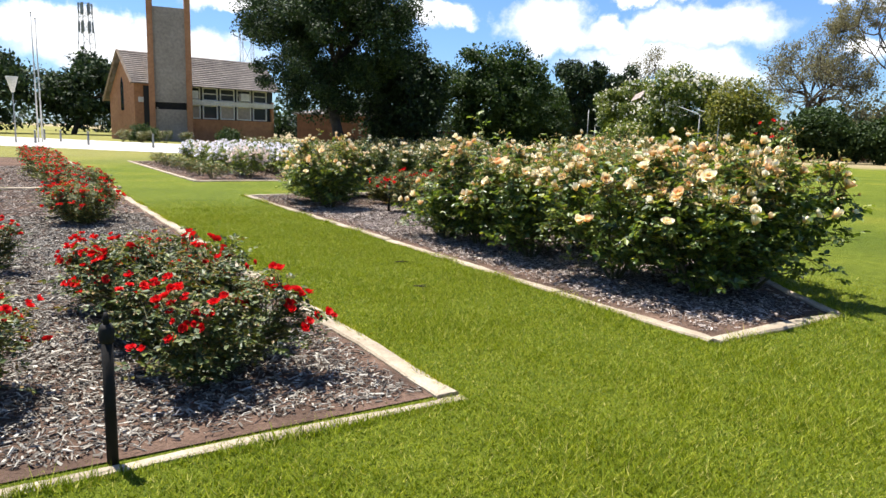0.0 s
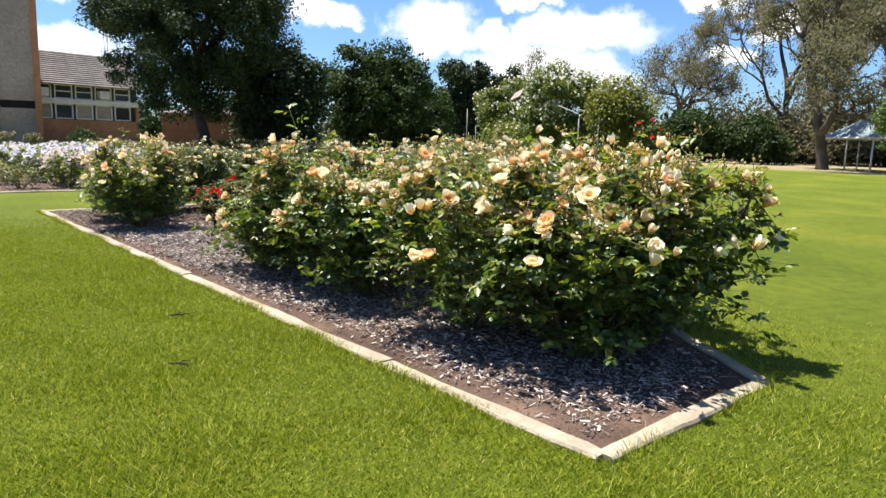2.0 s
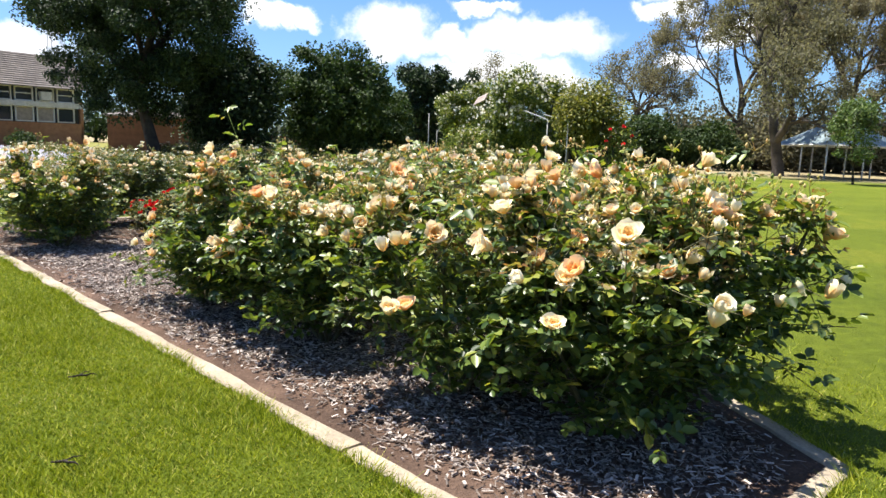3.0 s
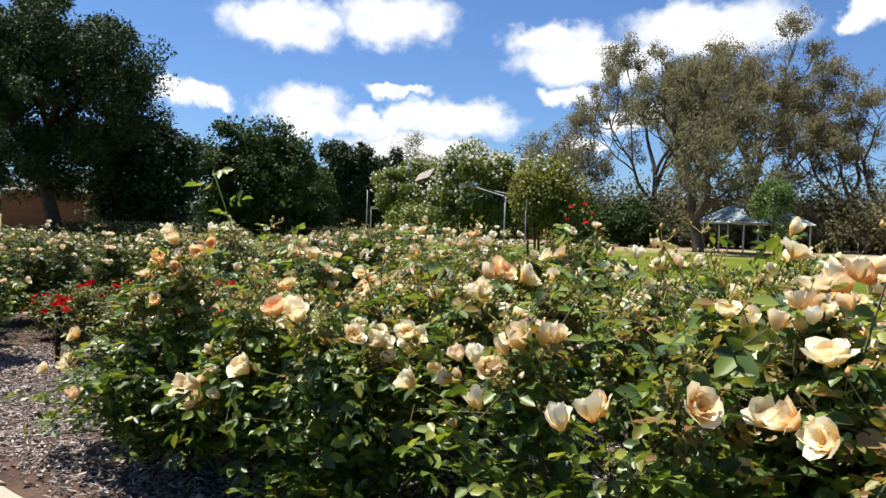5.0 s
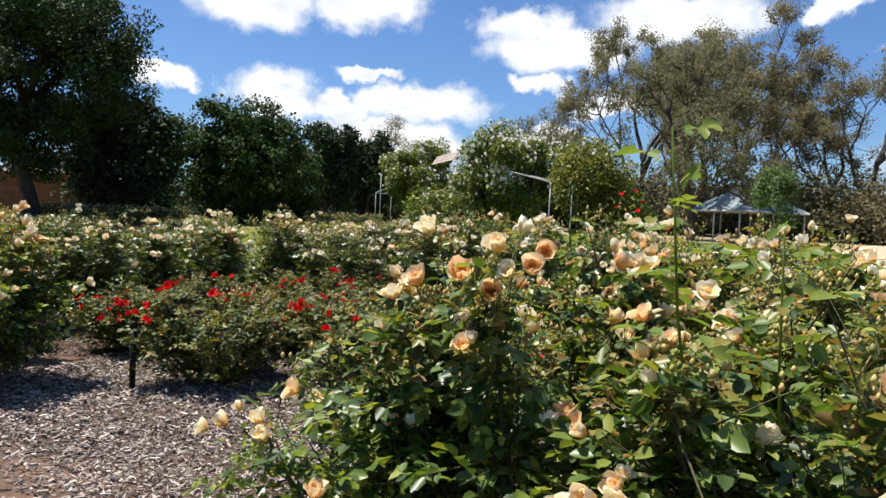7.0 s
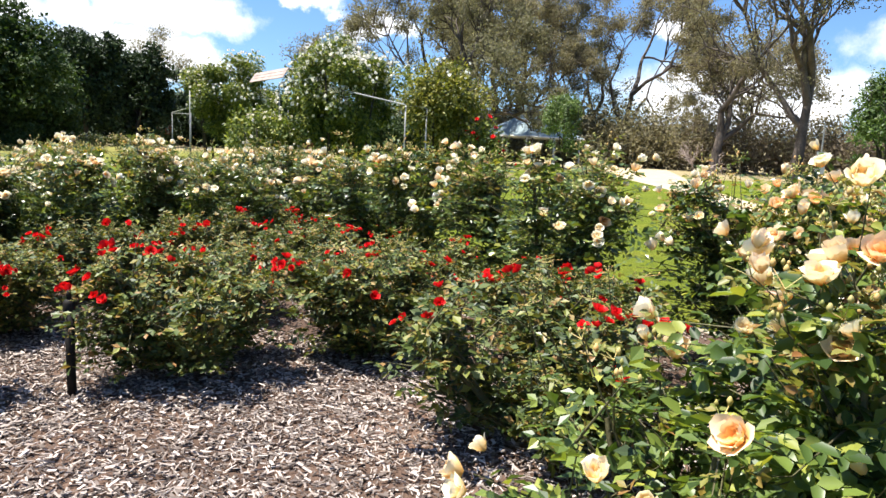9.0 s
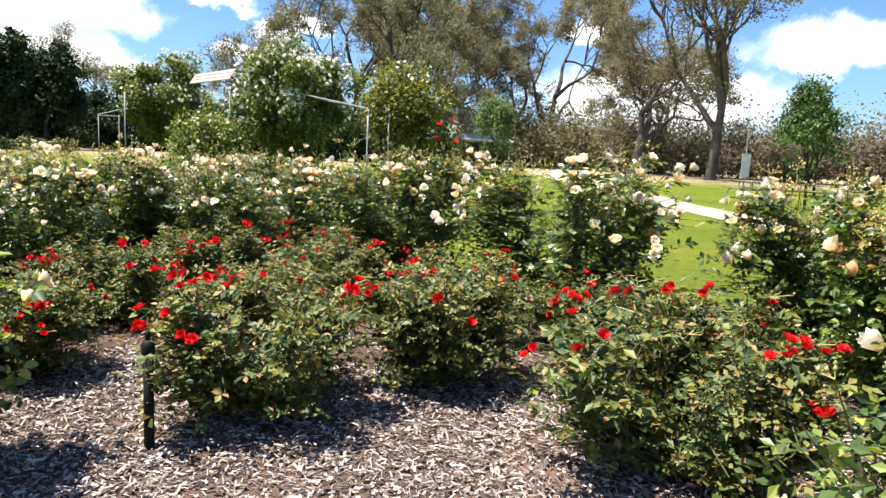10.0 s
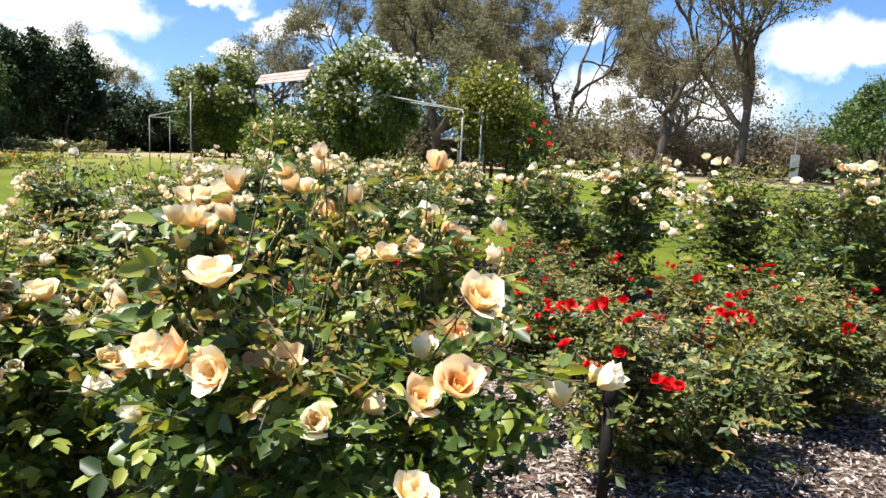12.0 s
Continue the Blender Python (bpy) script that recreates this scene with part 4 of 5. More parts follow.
def dead_bush(x, y, h, seed):
    rng = np.random.default_rng(seed)
    root = tagged(new("dead_bush"), "bare bleached dead bush at the edge of the thicket", "dead bush", "dead bushes")
    for k in range(3):
        paths, ends = [], []
        a = k * 2.1 + rng.uniform(0, 1)
        limb(rng, paths, np.array((0.1 * math.cos(a), 0.1 * math.sin(a), -0.1)), unit(np.array((0.5 * math.cos(a), 0.5 * math.sin(a), 1.0))), h * 0.35, 0.07, 0, ends, 0.6, 0.04, 3)
        bd = Builder()
        for p, r, lv in paths:
            bd.tube(p, np.linspace(r, r * 0.55, len(p)), 5 if lv < 2 else 3, False)
        part("stem", bd.mesh("stem", M_SLAT, True), root)
    root.matrix_basis = pose(x, y, 0)


dead_bush(54.0, 38.6, 3.6, 4)
dead_bush(60.0, 52.0, 3.2, 6)


def woods(name, pts, h, depth, count, seed, label, mat, leaf=0.7):
    """Far scrub: clumped leaves over a strip of ground."""
    rng = np.random.default_rng(seed)
    pts = np.array(pts, dtype=float)
    seg = rng.integers(0, len(pts) - 1, 260)
    f = rng.random(260)[:, None]
    C = pts[seg] * (1 - f) + pts[seg + 1] * f + rng.normal(0, depth, (260, 2))
    Z = rng.uniform(0.3, 1.0, 260) * h
    cid = rng.integers(0, 260, count)
    r = unit(rng.normal(0, 1, (count, 3))) * rng.uniform(0, 1, (count, 1)) ** 0.5
    P = np.stack([C[cid, 0], C[cid, 1], Z[cid] * 0.5], 1) + r * np.stack([Z[cid] * 0.5, Z[cid] * 0.5, Z[cid] * 0.5], 1)
    V, F = leaves(P, rng.normal(0, 1, (count, 3)), rng.normal(0, 0.7, (count, 3)) + r + (0, 0, 0.6), leaf * rng.uniform(0.6, 1.4, count), QUAD_V, QUAD_F)
    tagged(new(name, mesh_of(name, V, F, mat)), label, "woods", kind="stuff")


woods("scrub", [(58, 84), (80, 80), (95, 60), (108, 30), (112, 0), (105, -30)], 7.5, 4.0, 45000, 5, "brown-green scrub at the far edge of the park", M_SCRUB, 0.55)
woods("thicket", [(52, 74), (63, 62), (68, 46), (67, 30), (66, 12), (70, -6)], 6.8, 1.8, 110000, 9, "brown thicket of low gum scrub behind the lawn", M_SCRUB, 0.29)
woods("gum_scrub", [(45, 73), (52, 66), (60, 58), (66, 50)], 8.5, 2.2, 50000, 10, "dense olive-brown gum scrub behind the shelter", M_GUM, 0.36)
woods("open_gum_scrub", [(62, 56), (67, 44), (69, 30), (70, 12), (74, -4)], 9.0, 2.4, 32000, 12, "open grey-green young gums behind the thicket", M_GUM, 0.3)
woods("hedge", [(-6, 63), (8, 75), (24, 81), (36, 80)], 2.4, 1.0, 9000, 8, "dark hedge in front of the brick wall", M_TREE, 0.35)
woods("far_trees", [(-160, 110), (-70, 140), (0, 125), (40, 118), (75, 100)], 9.0, 4.0, 20000, 6, "distant dark green trees round the park", M_TREE, 1.0)
woods("tree_belt", [(105, -30), (60, -90), (-40, -100), (-120, -40), (-160, 110)], 9.0, 4.0, 9000, 7, "distant belt of trees behind the park", M_TREE, 1.8)


# ---- climbing roses over the arbour ----
def climber(x, y, w, d, z0, z1, seed, count, blooms, label, bl, bs=0.075, mat=None):
    rng = np.random.default_rng(seed)
    root = tagged(new("climbing_rose"), label, "climbing rose", "climbing roses")
    for k in range(6):
        bd = Builder()
        a = rng.uniform(0, 6.28)
        o = np.array((math.cos(a) * w * 0.2, math.sin(a) * d * 0.2, 0))
        bd.tube([o, o * 1.2 + (0, 0, z1 * 0.4), o * 1.6 + (0, 0, z1 * 0.75)], [0.04, 0.03, 0.015], 6)
        part("stem", bd.mesh("stem", M_BARK, True), root)
    k = 60
    C = unit(rng.normal(0, 1, (k, 3))) * rng.uniform(0.5, 1.0, (k, 1)) * (w * 0.45, d * 0.45, (z1 - z0) * 0.47) + (0, 0, (z0 + z1) / 2)
    C[:, :2] *= (0.55 + 0.5 * np.clip((C[:, 2] - z0) / (z1 - z0) * 1.8, 0, 1))[:, None]
    cid = rng.integers(0, k, count)
    u = unit(rng.normal(0, 1, (count, 3)))
    P = C[cid] + u * rng.uniform(0.15, 1, (count, 1)) ** 0.5 * rng.uniform(0.2, 0.52, k)[cid][:, None]
    V, F = leaves(P, u + rng.normal(0, 0.6, (count, 3)) + (0, 0, -0.3), u * 0.9 + rng.normal(0, 0.4, (count, 3)) + (0, 0, 0.7), rng.uniform(0.06, 0.125, count), QUAD_V, QUAD_F)
    tagged(part("foliage", mesh_of("foliage", V, F, mat or M_CLIMB), root), kind="stuff")
    high = np.argsort(C[:, 2])[k // 3:]
    jb = Builder()
    me = bl[0]
    co = np.empty(len(me.vertices) * 3)
    me.vertices.foreach_get("co", co)
    co = co.reshape(-1, 3)
    fa = np.array([list(f.vertices) for f in me.polygons])
    for i in range(blooms):
        j = high[int(rng.integers(len(high)))]
        u = unit(rng.normal(0, 1, 3) + np.array((0, 0, 0.9)))
        A = np.array(Matrix.Translation(C[j] + u * rng.uniform(0.3, 0.5)) @ Vector(u).to_track_quat("Z", "Y").to_matrix().to_4x4() @ Matrix.Scale(bs * rng.uniform(0.7, 1.2), 4))
        jb.add(co @ A[:3, :3].T + A[:3, 3], fa)
    tagged(part("bloom_cover", jb.mesh("bloom_cover", me.materials[0], True), root), kind="stuff")
    root.matrix_basis = pose(x, y, 0)


climber(8.9, 31.6, 3.7, 3.0, 1.2, 4.3, 1, 30000, 520, "large climbing rose with white blooms over an arbour", BL_WHT)
climber(9.0, 24.5, 3.7, 3.2, 0.9, 4.25, 2, 36000, 950, "large climbing rose covered with white blooms", BL_WHT)
climber(7.6, 26.2, 2.4, 1.8, 0.0, 2.2, 6, 13000, 110, "loose climbing rose at the foot of the arbour", BL_WHT)
climber(9.45, 20.85, 2.0, 1.8, 1.45, 3.35, 3, 11000, 40, "yellow-green climbing rose on steel posts", BL_WHT, 0.06, M_CLIMB_YELLOW)
climber(10.05, 20.1, 1.1, 1.0, 0.1, 2.1, 4, 4500, 26, "climbing rose with scarlet blooms beside the arbour", BL_RED_FAR)


def arbour():
    root = tagged(new("arbour"), "steel and timber arbour half hidden by climbing roses", "arbour")
    posts = [(8.1, 20.55, 2.3), (8.68, 20.5, 2.27), (8.3, 35.3, 2.2), (8.9, 35.0, 2.2), (8.2, 26.6, 3.0), (9.8, 29.0, 3.0), (9.6, 24.0, 2.6), (6.6, 29.2, 2.7)]
    for x, y, h in posts:
        bd = Builder()
        bd.tube([(x, y, -0.05), (x, y, h)], [0.017, 0.017], 8)
        part("post", bd.mesh("post", M_STEEL, True), root)
    for a, c in [((8.28, 23.3, 2.7), (8.05, 20.5, 2.3)), ((8.9, 23.4, 2.62), (8.7, 20.45, 2.26)), ((8.3, 35.3, 2.18), (8.2, 31.5, 2.5)), ((8.3, 35.3, 2.15), (8.9, 35.0, 2.15))]:
        bd = Builder()
        bd.tube([a, c], [0.018, 0.018], 6)
        part("beam", bd.mesh("beam", M_STEEL), root, "thin pale steel beam")
    for k in range(3):
        bd = Builder()
        m = pose(7.95, 26.97, 3.05, 0, 0, -98.4) @ pose(0, 0, 0, 58, 0, 0)
        y = k * 0.115
        bd.box(-1.46, y, 0, 1.46, y + 0.1, 0.025, m)
        part("slat", bd.mesh("slat", M_SLAT), root, "pale weathered roof slat")


arbour()


# ---- church ----
RX, RY = Vector((0.75, 0.661, 0)), Vector((0.661, -0.75, 0))   # along the ridge; out of the long wall
CH0 = Vector((-32.2, 72.9, 0))


def church_matrix():
    m = Matrix.Identity(4)
    for i in range(3):
        m[i][0], m[i][1], m[i][2], m[i][3] = RX[i], RY[i], (0, 0, 1)[i], CH0[i]
    return m


def prism(profile, x0, x1):
    """A profile in y and z, drawn out along x."""
    k = len(profile)
    V = [(x0, y, z) for y, z in profile] + [(x1, y, z) for y, z in profile]
    bm = bmesh.new()
    vs = [bm.verts.new(v) for v in V]
    bm.faces.new(vs[:k])
    bm.faces.new(list(reversed(vs[k:])))
    for i in range(k):
        j = (i + 1) % k
        bm.faces.new((vs[i], vs[k + i], vs[k + j], vs[j]))
    bmesh.ops.recalc_face_normals(bm, faces=bm.faces)
    return bm


def bm_mesh(bm, name, mat):
    me = bpy.data.meshes.new(name)
    bm.to_mesh(me)
    bm.free()
    me.materials.append(mat)
    return me


def church():
    root = tagged(new("church"), "orange brick church with a square tower and tiled gable roof", "church")
    # gable end wall and long wall, each with its thickness
    part("gable_wall", bm_mesh(prism([(-4.6, 0), (3.0, 0), (3.0, 6.1), (0, 8.9), (-4.6, 4.6)], 0.0, 0.4), "gable_wall", M_BRICK), root)
    L = 15.5
    for z0, z1, nm, mt in ((0, 2.35, "lower_wall", M_BRICK), (3.85, 4.35, "band", M_FRAME), (5.7, 6.1, "fascia", M_FRAME)):
        bd = Builder()
        bd.box(0.4, 2.7, z0, L, 3.0 + (0.06 if mt is M_FRAME else 0), z1)
        part(nm, bd.mesh(nm, mt), root)
    bd = Builder()
    bd.box(0.4, 2.72, 2.35, 5.0, 3.0, 5.7)
    part("side_wall", bd.mesh("side_wall", M_BRICK), root)
    bd = Builder()
    bd.box(0.4, -4.6, 0, L, -4.3, 4.5)
    bd.box(L - 0.3, -4.6, 0, L, 3.0, 4.5)
    part("back_wall", bd.mesh("back_wall", M_BRICK), root)
    bd = Builder()
    bd.box(5.0, 2.6, 2.35, L, 2.68, 5.7)
    part("glass", bd.mesh("glass", M_GLASS), root, "dark window glass")
    rng = np.random.default_rng(4)
    x = 5.2
    i = 0
    while x < L - 2:
        for z0, z1 in ((2.4, 3.85), (4.35, 5.7)):
            bd = Builder()
            w = 1.7
            for a, c in ((0, 0.12), (w - 0.12, w)):
                bd.box(x + a, 2.7, z0, x + c, 2.84, z1)
            bd.box(x, 2.7, z0, x + w, 2.86, z0 + 0.12)
            bd.box(x + 0.12, 2.7, z1 - 0.1, x + w - 0.12, 2.84, z1)
            if z0 > 4:
                bd.box(x + 0.12, 2.7, (z0 + z1) / 2, x + w - 0.12, 2.83, (z0 + z1) / 2 + 0.1)
            win = part("window_frame", bd.mesh("window_frame", M_FRAME), root)
            if z0 < 4 and i % 3 != 1:
                bd = Builder()
                bd.box(x + 0.12, 2.71, z0 + 0.12, x + w - 0.12, 2.75, z1 - 0.1)
                part("blind", bd.mesh("blind", M_PANEL), win)
            if z0 > 4 and i % 3 == 0:
                bd = Builder()
                bd.box(x + 0.25, 2.8, z0 + 0.15, x + 1.25, 3.4, z0 + 0.95)
                part("air_conditioner", bd.mesh("air_conditioner", M_FRAME), root)
        x += 1.95
        i += 1
    # roof: two slopes with overhang, laid with courses of tiles
    for sgn, y1, z1 in ((1, 3.9, 5.7), (-1, -5.2, 4.1)):
        n = 16
        for k in range(n):
            a, c = k / n, (k + 1) / n
            ya, yc = y1 * a, y1 * c
            za, zc = 9.1 + (z1 - 9.1) * a, 9.1 + (z1 - 9.1) * c
            part("tile_course", bm_mesh(prism([(ya, za - 0.02), (yc, zc + 0.05), (yc, zc - 0.06), (ya, za - 0.13)], -0.5, L + 0.4), "tile_course", M_TILE), root)
    # barge board
    bd = Builder()
    for (ya, za), (yc, zc) in (((0, 9.05), (3.9, 5.65)), ((0, 9.05), (-5.2, 4.05))):
        bd.tube([(-0.52, ya, za), (-0.52, yc, zc)], [0.14, 0.14], 4)
    part("barge_board", bd.mesh("barge_board", M_WOOD), root)
    # pointed gable window
    part("gable_window", bm_mesh(prism([(-0.9, 3.0), (-0.1, 3.0), (-0.1, 5.6), (-0.5, 6.4), (-0.9, 5.6)], -0.06, 0.1), "gable_window", M_GLASS), root, "dark pointed window")
    bd = Builder()
    bd.box(0.9, 3.0, 1.0, 1.7, 3.1, 5.5)
    part("slit_window", bd.mesh("slit_window", M_GLASS), root)
    bd = Builder()
    bd.box(2.0, 3.0, 0, 5.0, 3.06, 2.9)
    bd.box(1.9, 3.0, 2.9, 5.2, 3.9, 3.4)
    part("porch", bd.mesh("porch", M_PANEL), root, "grey doors under a flat canopy")
    root.matrix_basis = church_matrix()
    # tower
    tw = tagged(new("church_tower"), "square orange brick bell tower with a grey panel", "bell tower")
    bd = Builder()
    bd.box(0, 0, 0, 0.55, 2.2, 20)
    part("pier", bd.mesh("pier", M_BRICK), tw)
    bd = Builder()
    bd.box(3.55, 0, 0, 4.1, 2.2, 20)
    part("pier", bd.mesh("pier", M_BRICK), tw)
    bd = Builder()
    bd.box(0.55, 0.25, 3.9, 3.55, 0.5, 13.2)
    part("panel", bd.mesh("panel", M_PANEL), tw, "stained grey rendered panel")
    bd = Builder()
    bd.box(0.55, 0.3, 0, 3.55, 0.5, 3.2)
    part("lower_panel", bd.mesh("lower_panel", M_PANEL), tw)
    bd = Builder()
    bd.box(0.55, 0.45, 3.2, 3.55, 0.6, 3.9)
    part("louvre", bd.mesh("louvre", M_BLACK), tw)
    tw.matrix_basis = pose(-28.7, 70.6, 0, 0, 0, 21)


church()


def simple_building(name, x, y, w, d, h, turn, wall, roof, rise, label, category, windows=0):
    root = tagged(new(name), label, category)
    bd = Builder()
    t = 0.25
    bd.box(0, 0, 0, w, t, h)
    bd.box(0, d - t, 0, w, d, h)
    bd.box(0, t, 0, t, d - t, h)
    bd.box(w - t, t, 0, w, d - t, h)
    part("wall", bd.mesh("wall", wall), root)
    o = 0.4
    V = [(-o, -o, h), (w + o, -o, h), (w + o, d + o, h), (-o, d + o, h), (w * 0.3, d / 2, h + rise), (w * 0.7, d / 2, h + rise)]
    V += [(a, b_, c - 0.12) for a, b_, c in V]
    q = [(0, 1, 5, 4), (2, 3, 4, 5), (7, 6, 10, 11), (9, 8, 11, 10), (0, 6, 7, 1), (1, 7, 8, 2), (2, 8, 9, 3), (3, 9, 6, 0)]
    tr = [(1, 2, 5), (3, 0, 4), (8, 7, 11), (6, 9, 10)]
    part("roof", mesh_of("roof", V, [np.array(q), np.array(tr)], roof), root)
    for i in range(windows):
        bd = Builder()
        x0 = w * (i + 0.5) / windows
        bd.box(x0 - 0.6, -0.03, 1.0, x0 + 0.6, 0.02, 2.2)
        win = part("window", bd.mesh("window", M_GLASS), root)
        bd = Builder()
        bd.box(x0 - 0.68, -0.06, 0.92, x0 + 0.68, -0.02, 1.0)
        part("sill", bd.mesh("sill", M_FRAME), win)
    root.matrix_basis = pose(x, y, 0, 0, 0, turn)


simple_building("church_hall", -12.2, 62.0, 7.2, 6.0, 3.0, 6, M_BRICK_RED, M_TILE, 0.5, "low red brick hall beside the church", "hall")
simple_building("house", 36.0, 84.0, 16, 8.0, 2.7, -25, M_BRICK_RED, M_TILE, 1.8, "low brick house with a tiled roof behind trees", "house", 4)


def brick_wall(pts, h):
    root = tagged(new("garden_wall"), "low red brick wall behind the trees", "brick wall")
    for (x0, y0), (x1, y1) in zip(pts, pts[1:]):
        d = Vector((x1 - x0, y1 - y0, 0))
        bd = Builder()
        bd.box(0, -0.12, 0, d.length, 0.12, h, pose(x0, y0, 0, 0, 0, math.degrees(math.atan2(d.y, d.x))))
        part("wall", bd.mesh("wall", M_BRICK_RED), root)
        bd = Builder()
        bd.box(0, -0.17, h, d.length, 0.17, h + 0.1, pose(x0, y0, 0, 0, 0, math.degrees(math.atan2(d.y, d.x))))
        part("coping", bd.mesh("coping", M_BRICK_RED), root)


brick_wall([(-4.5, 66), (8, 78), (24, 84), (34, 84)], 1.7)


# ---- masts, poles, bollards ----
def lattice(name, x, y, h, w0, w1, label, head=False):
    root = tagged(new(name), label, "mast")
    bd = Builder()
    r = 0.06
    cs = [(1, 1), (1, -1), (-1, -1), (-1, 1)]
    lv = 10
    for i in range(lv):
        z0, z1 = h * i / lv, h * (i + 1) / lv
        a0, a1 = w0 + (w1 - w0) * i / lv, w0 + (w1 - w0) * (i + 1) / lv
        for k in range(4):
            c, d = cs[k], cs[(k + 1) % 4]
            bd.tube([(c[0] * a0, c[1] * a0, z0), (c[0] * a1, c[1] * a1, z1)], [r, r], 4, False)
            bd.tube([(c[0] * a0, c[1] * a0, z0), (d[0] * a1, d[1] * a1, z1)], [r * 0.6, r * 0.6], 3, False)
            bd.tube([(c[0] * a1, c[1] * a1, z1), (d[0] * a1, d[1] * a1, z1)], [r * 0.6, r * 0.6], 3, False)
    part("lattice", bd.mesh("lattice", M_STEEL), root)
    if head:
        for z in (h * 0.78, h * 0.92):
            for k in range(6):
                a = k * math.pi / 3
                bd = Builder()
                bd.box(-0.2, 1.0, z, 0.2, 1.25, z + 2.0, pose(0, 0, 0, 0, 0, math.degrees(a)))
                part("antenna", bd.mesh("antenna", M_STEEL), root)
    root.matrix_basis = pose(x, y, 0)


lattice("radio_mast", -65.6, 134.2, 23.5, 1.7, 0.8, "grey steel lattice phone mast with antennas", True)
lattice("radio_mast", -38.4, 144.3, 48, 1.2, 0.9, "tall thin grey lattice mast behind the church")


def pole(name, x, y, h, r, label, category, mat, top=None):
    root = tagged(new(name), label, category, category + "s")
    bd = Builder()
    bd.tube([(0, 0, -0.05), (0, 0, h * 0.5), (0, 0, h)], [r, r * 0.85, r * 0.6], 8)
    part("shaft", bd.mesh("shaft", mat, True), root)
    bd = Builder()
    if top == "lamp":
        bd.tube([(0, 0, h - 0.1), (0, 0, h + 0.9), (0, 0, h + 1.0)], [0.1, 0.38, 0.4], 10)
        part("lantern", bd.mesh("lantern", M_FRAME, True), root)
    elif top == "cap":
        bd.tube([(0, 0, h), (0, 0, h + 0.06), (0, 0, h + 0.1)], [r, r * 0.9, r * 0.3], 8)
        part("cap", bd.mesh("cap", mat, True), root)
    else:
        bd.tube([(0, 0, h), (0, 0, h + 0.08), (0, 0, h + 0.16)], [r * 0.6, r * 1.4, r * 0.4], 8)
        part("finial", bd.mesh("finial", mat, True), root)
    root.matrix_basis = pose(x, y, 0)


pole("flagpole", -29.3, 51.6, 9.2, 0.06, "white flagpole beside the road", "flagpole", M_FRAME)
pole("flagpole", -29.9, 53.2, 9.0, 0.06, "white flagpole beside the road", "flagpole", M_FRAME)
pole("street_lamp", -29.6, 49.3, 3.6, 0.06, "grey street lamp with a cone-shaped lantern", "street lamp", M_STEEL, "lamp")
for x, y in ((-24.6, 49.5), (-28.4, 49.6), (-33.5, 60.0), (-30.0, 56.0), (-19.0, 47.0)):
    pole("bollard", x, y, 0.85, 0.09, "grey concrete bollard beside the road", "bollard", M_STEEL, "cap")


# ---- park shelter, seats, sign ----
def gazebo(x, y, turn):
    root = tagged(new("park_shelter"), "open park shelter with a blue-grey hipped tin roof", "park shelter")
    h, w, rise = 2.45, 3.1, 2.1
    V = [(-w, -w, h), (w, -w, h), (w, w, h), (-w, w, h), (0, 0, h + rise)]
    V += [(a, b_, c - 0.08) for a, b_, c in V]
    tr = [(0, 1, 4), (1, 2, 4), (2, 3, 4), (3, 0, 4), (6, 5, 9), (7, 6, 9), (8, 7, 9), (5, 8, 9)]
    q = [(0, 5, 6, 1), (1, 6, 7, 2), (2, 7, 8, 3), (3, 8, 5, 0)]
    part("roof", mesh_of("roof", V, [np.array(q), np.array(tr)], M_TIN), root)
    bd = Builder()
    for i in range(4):
        a, c = V[i], V[(i + 1) % 4]
        bd.tube([(a[0], a[1], h - 0.06), (c[0], c[1], h - 0.06)], [0.08, 0.08], 4)
    part("gutter", bd.mesh("gutter", M_FRAME), root, "white gutter")
    bd = Builder()
    bd.tube([(0, 0, h + rise - 0.1), (0, 0, h + rise + 0.25), (0, 0, h + rise + 0.3)], [0.7, 0.7, 0.2], 8)
    part("vent", bd.mesh("vent", M_TIN), root)
    for i, j in ((-1, -1), (1, -1), (1, 1), (-1, 1), (0, -1), (0, 1), (-1, 0), (1, 0)):
        bd = Builder()
        bd.tube([(i * w * 0.93, j * w * 0.93, -0.05), (i * w * 0.93, j * w * 0.93, h)], [0.06, 0.06], 8)
        part("post", bd.mesh("post", M_FRAME, True), root, "white post")
    root.matrix_basis = pose(x, y, 0, 0, 0, turn)


gazebo(41.8, 46.9, -6.5)


def picnic_table(x, y, turn):
    root = tagged(new("picnic_table"), "steel-framed picnic table with timber benches on the lawn", "picnic table")
    for i in range(4):
        bd = Builder()
        bd.box(-0.9, -0.36 + i * 0.18, 0.72, 0.9, -0.2 + i * 0.18, 0.76)
        part("tabletop_board", bd.mesh("tabletop_board", M_WOOD), root)
    for sgn in (-1, 1):
        bd = Builder()
        bd.box(-0.9, sgn * 0.75 - 0.15, 0.42, 0.9, sgn * 0.75 + 0.15, 0.46)
        part("bench", bd.mesh("bench", M_WOOD), root)
    for sx_ in (-0.65, 0.65):
        bd = Builder()
        bd.tube([(sx_, -0.85, 0), (sx_, -0.7, 0.4), (sx_, 0.7, 0.4), (sx_, 0.85, 0)], [0.03] * 4, 6)
        bd.tube([(sx_, -0.3, 0.4), (sx_, -0.3, 0.72)], [0.03, 0.03], 6)
        bd.tube([(sx_, 0.3, 0.4), (sx_, 0.3, 0.72)], [0.03, 0.03], 6)
        part("leg_frame", bd.mesh("leg_frame", M_STEEL), root)
    root.matrix_basis = pose(x, y, 0, 0, 0, turn)


picnic_table(29.4, 19.3, 40)


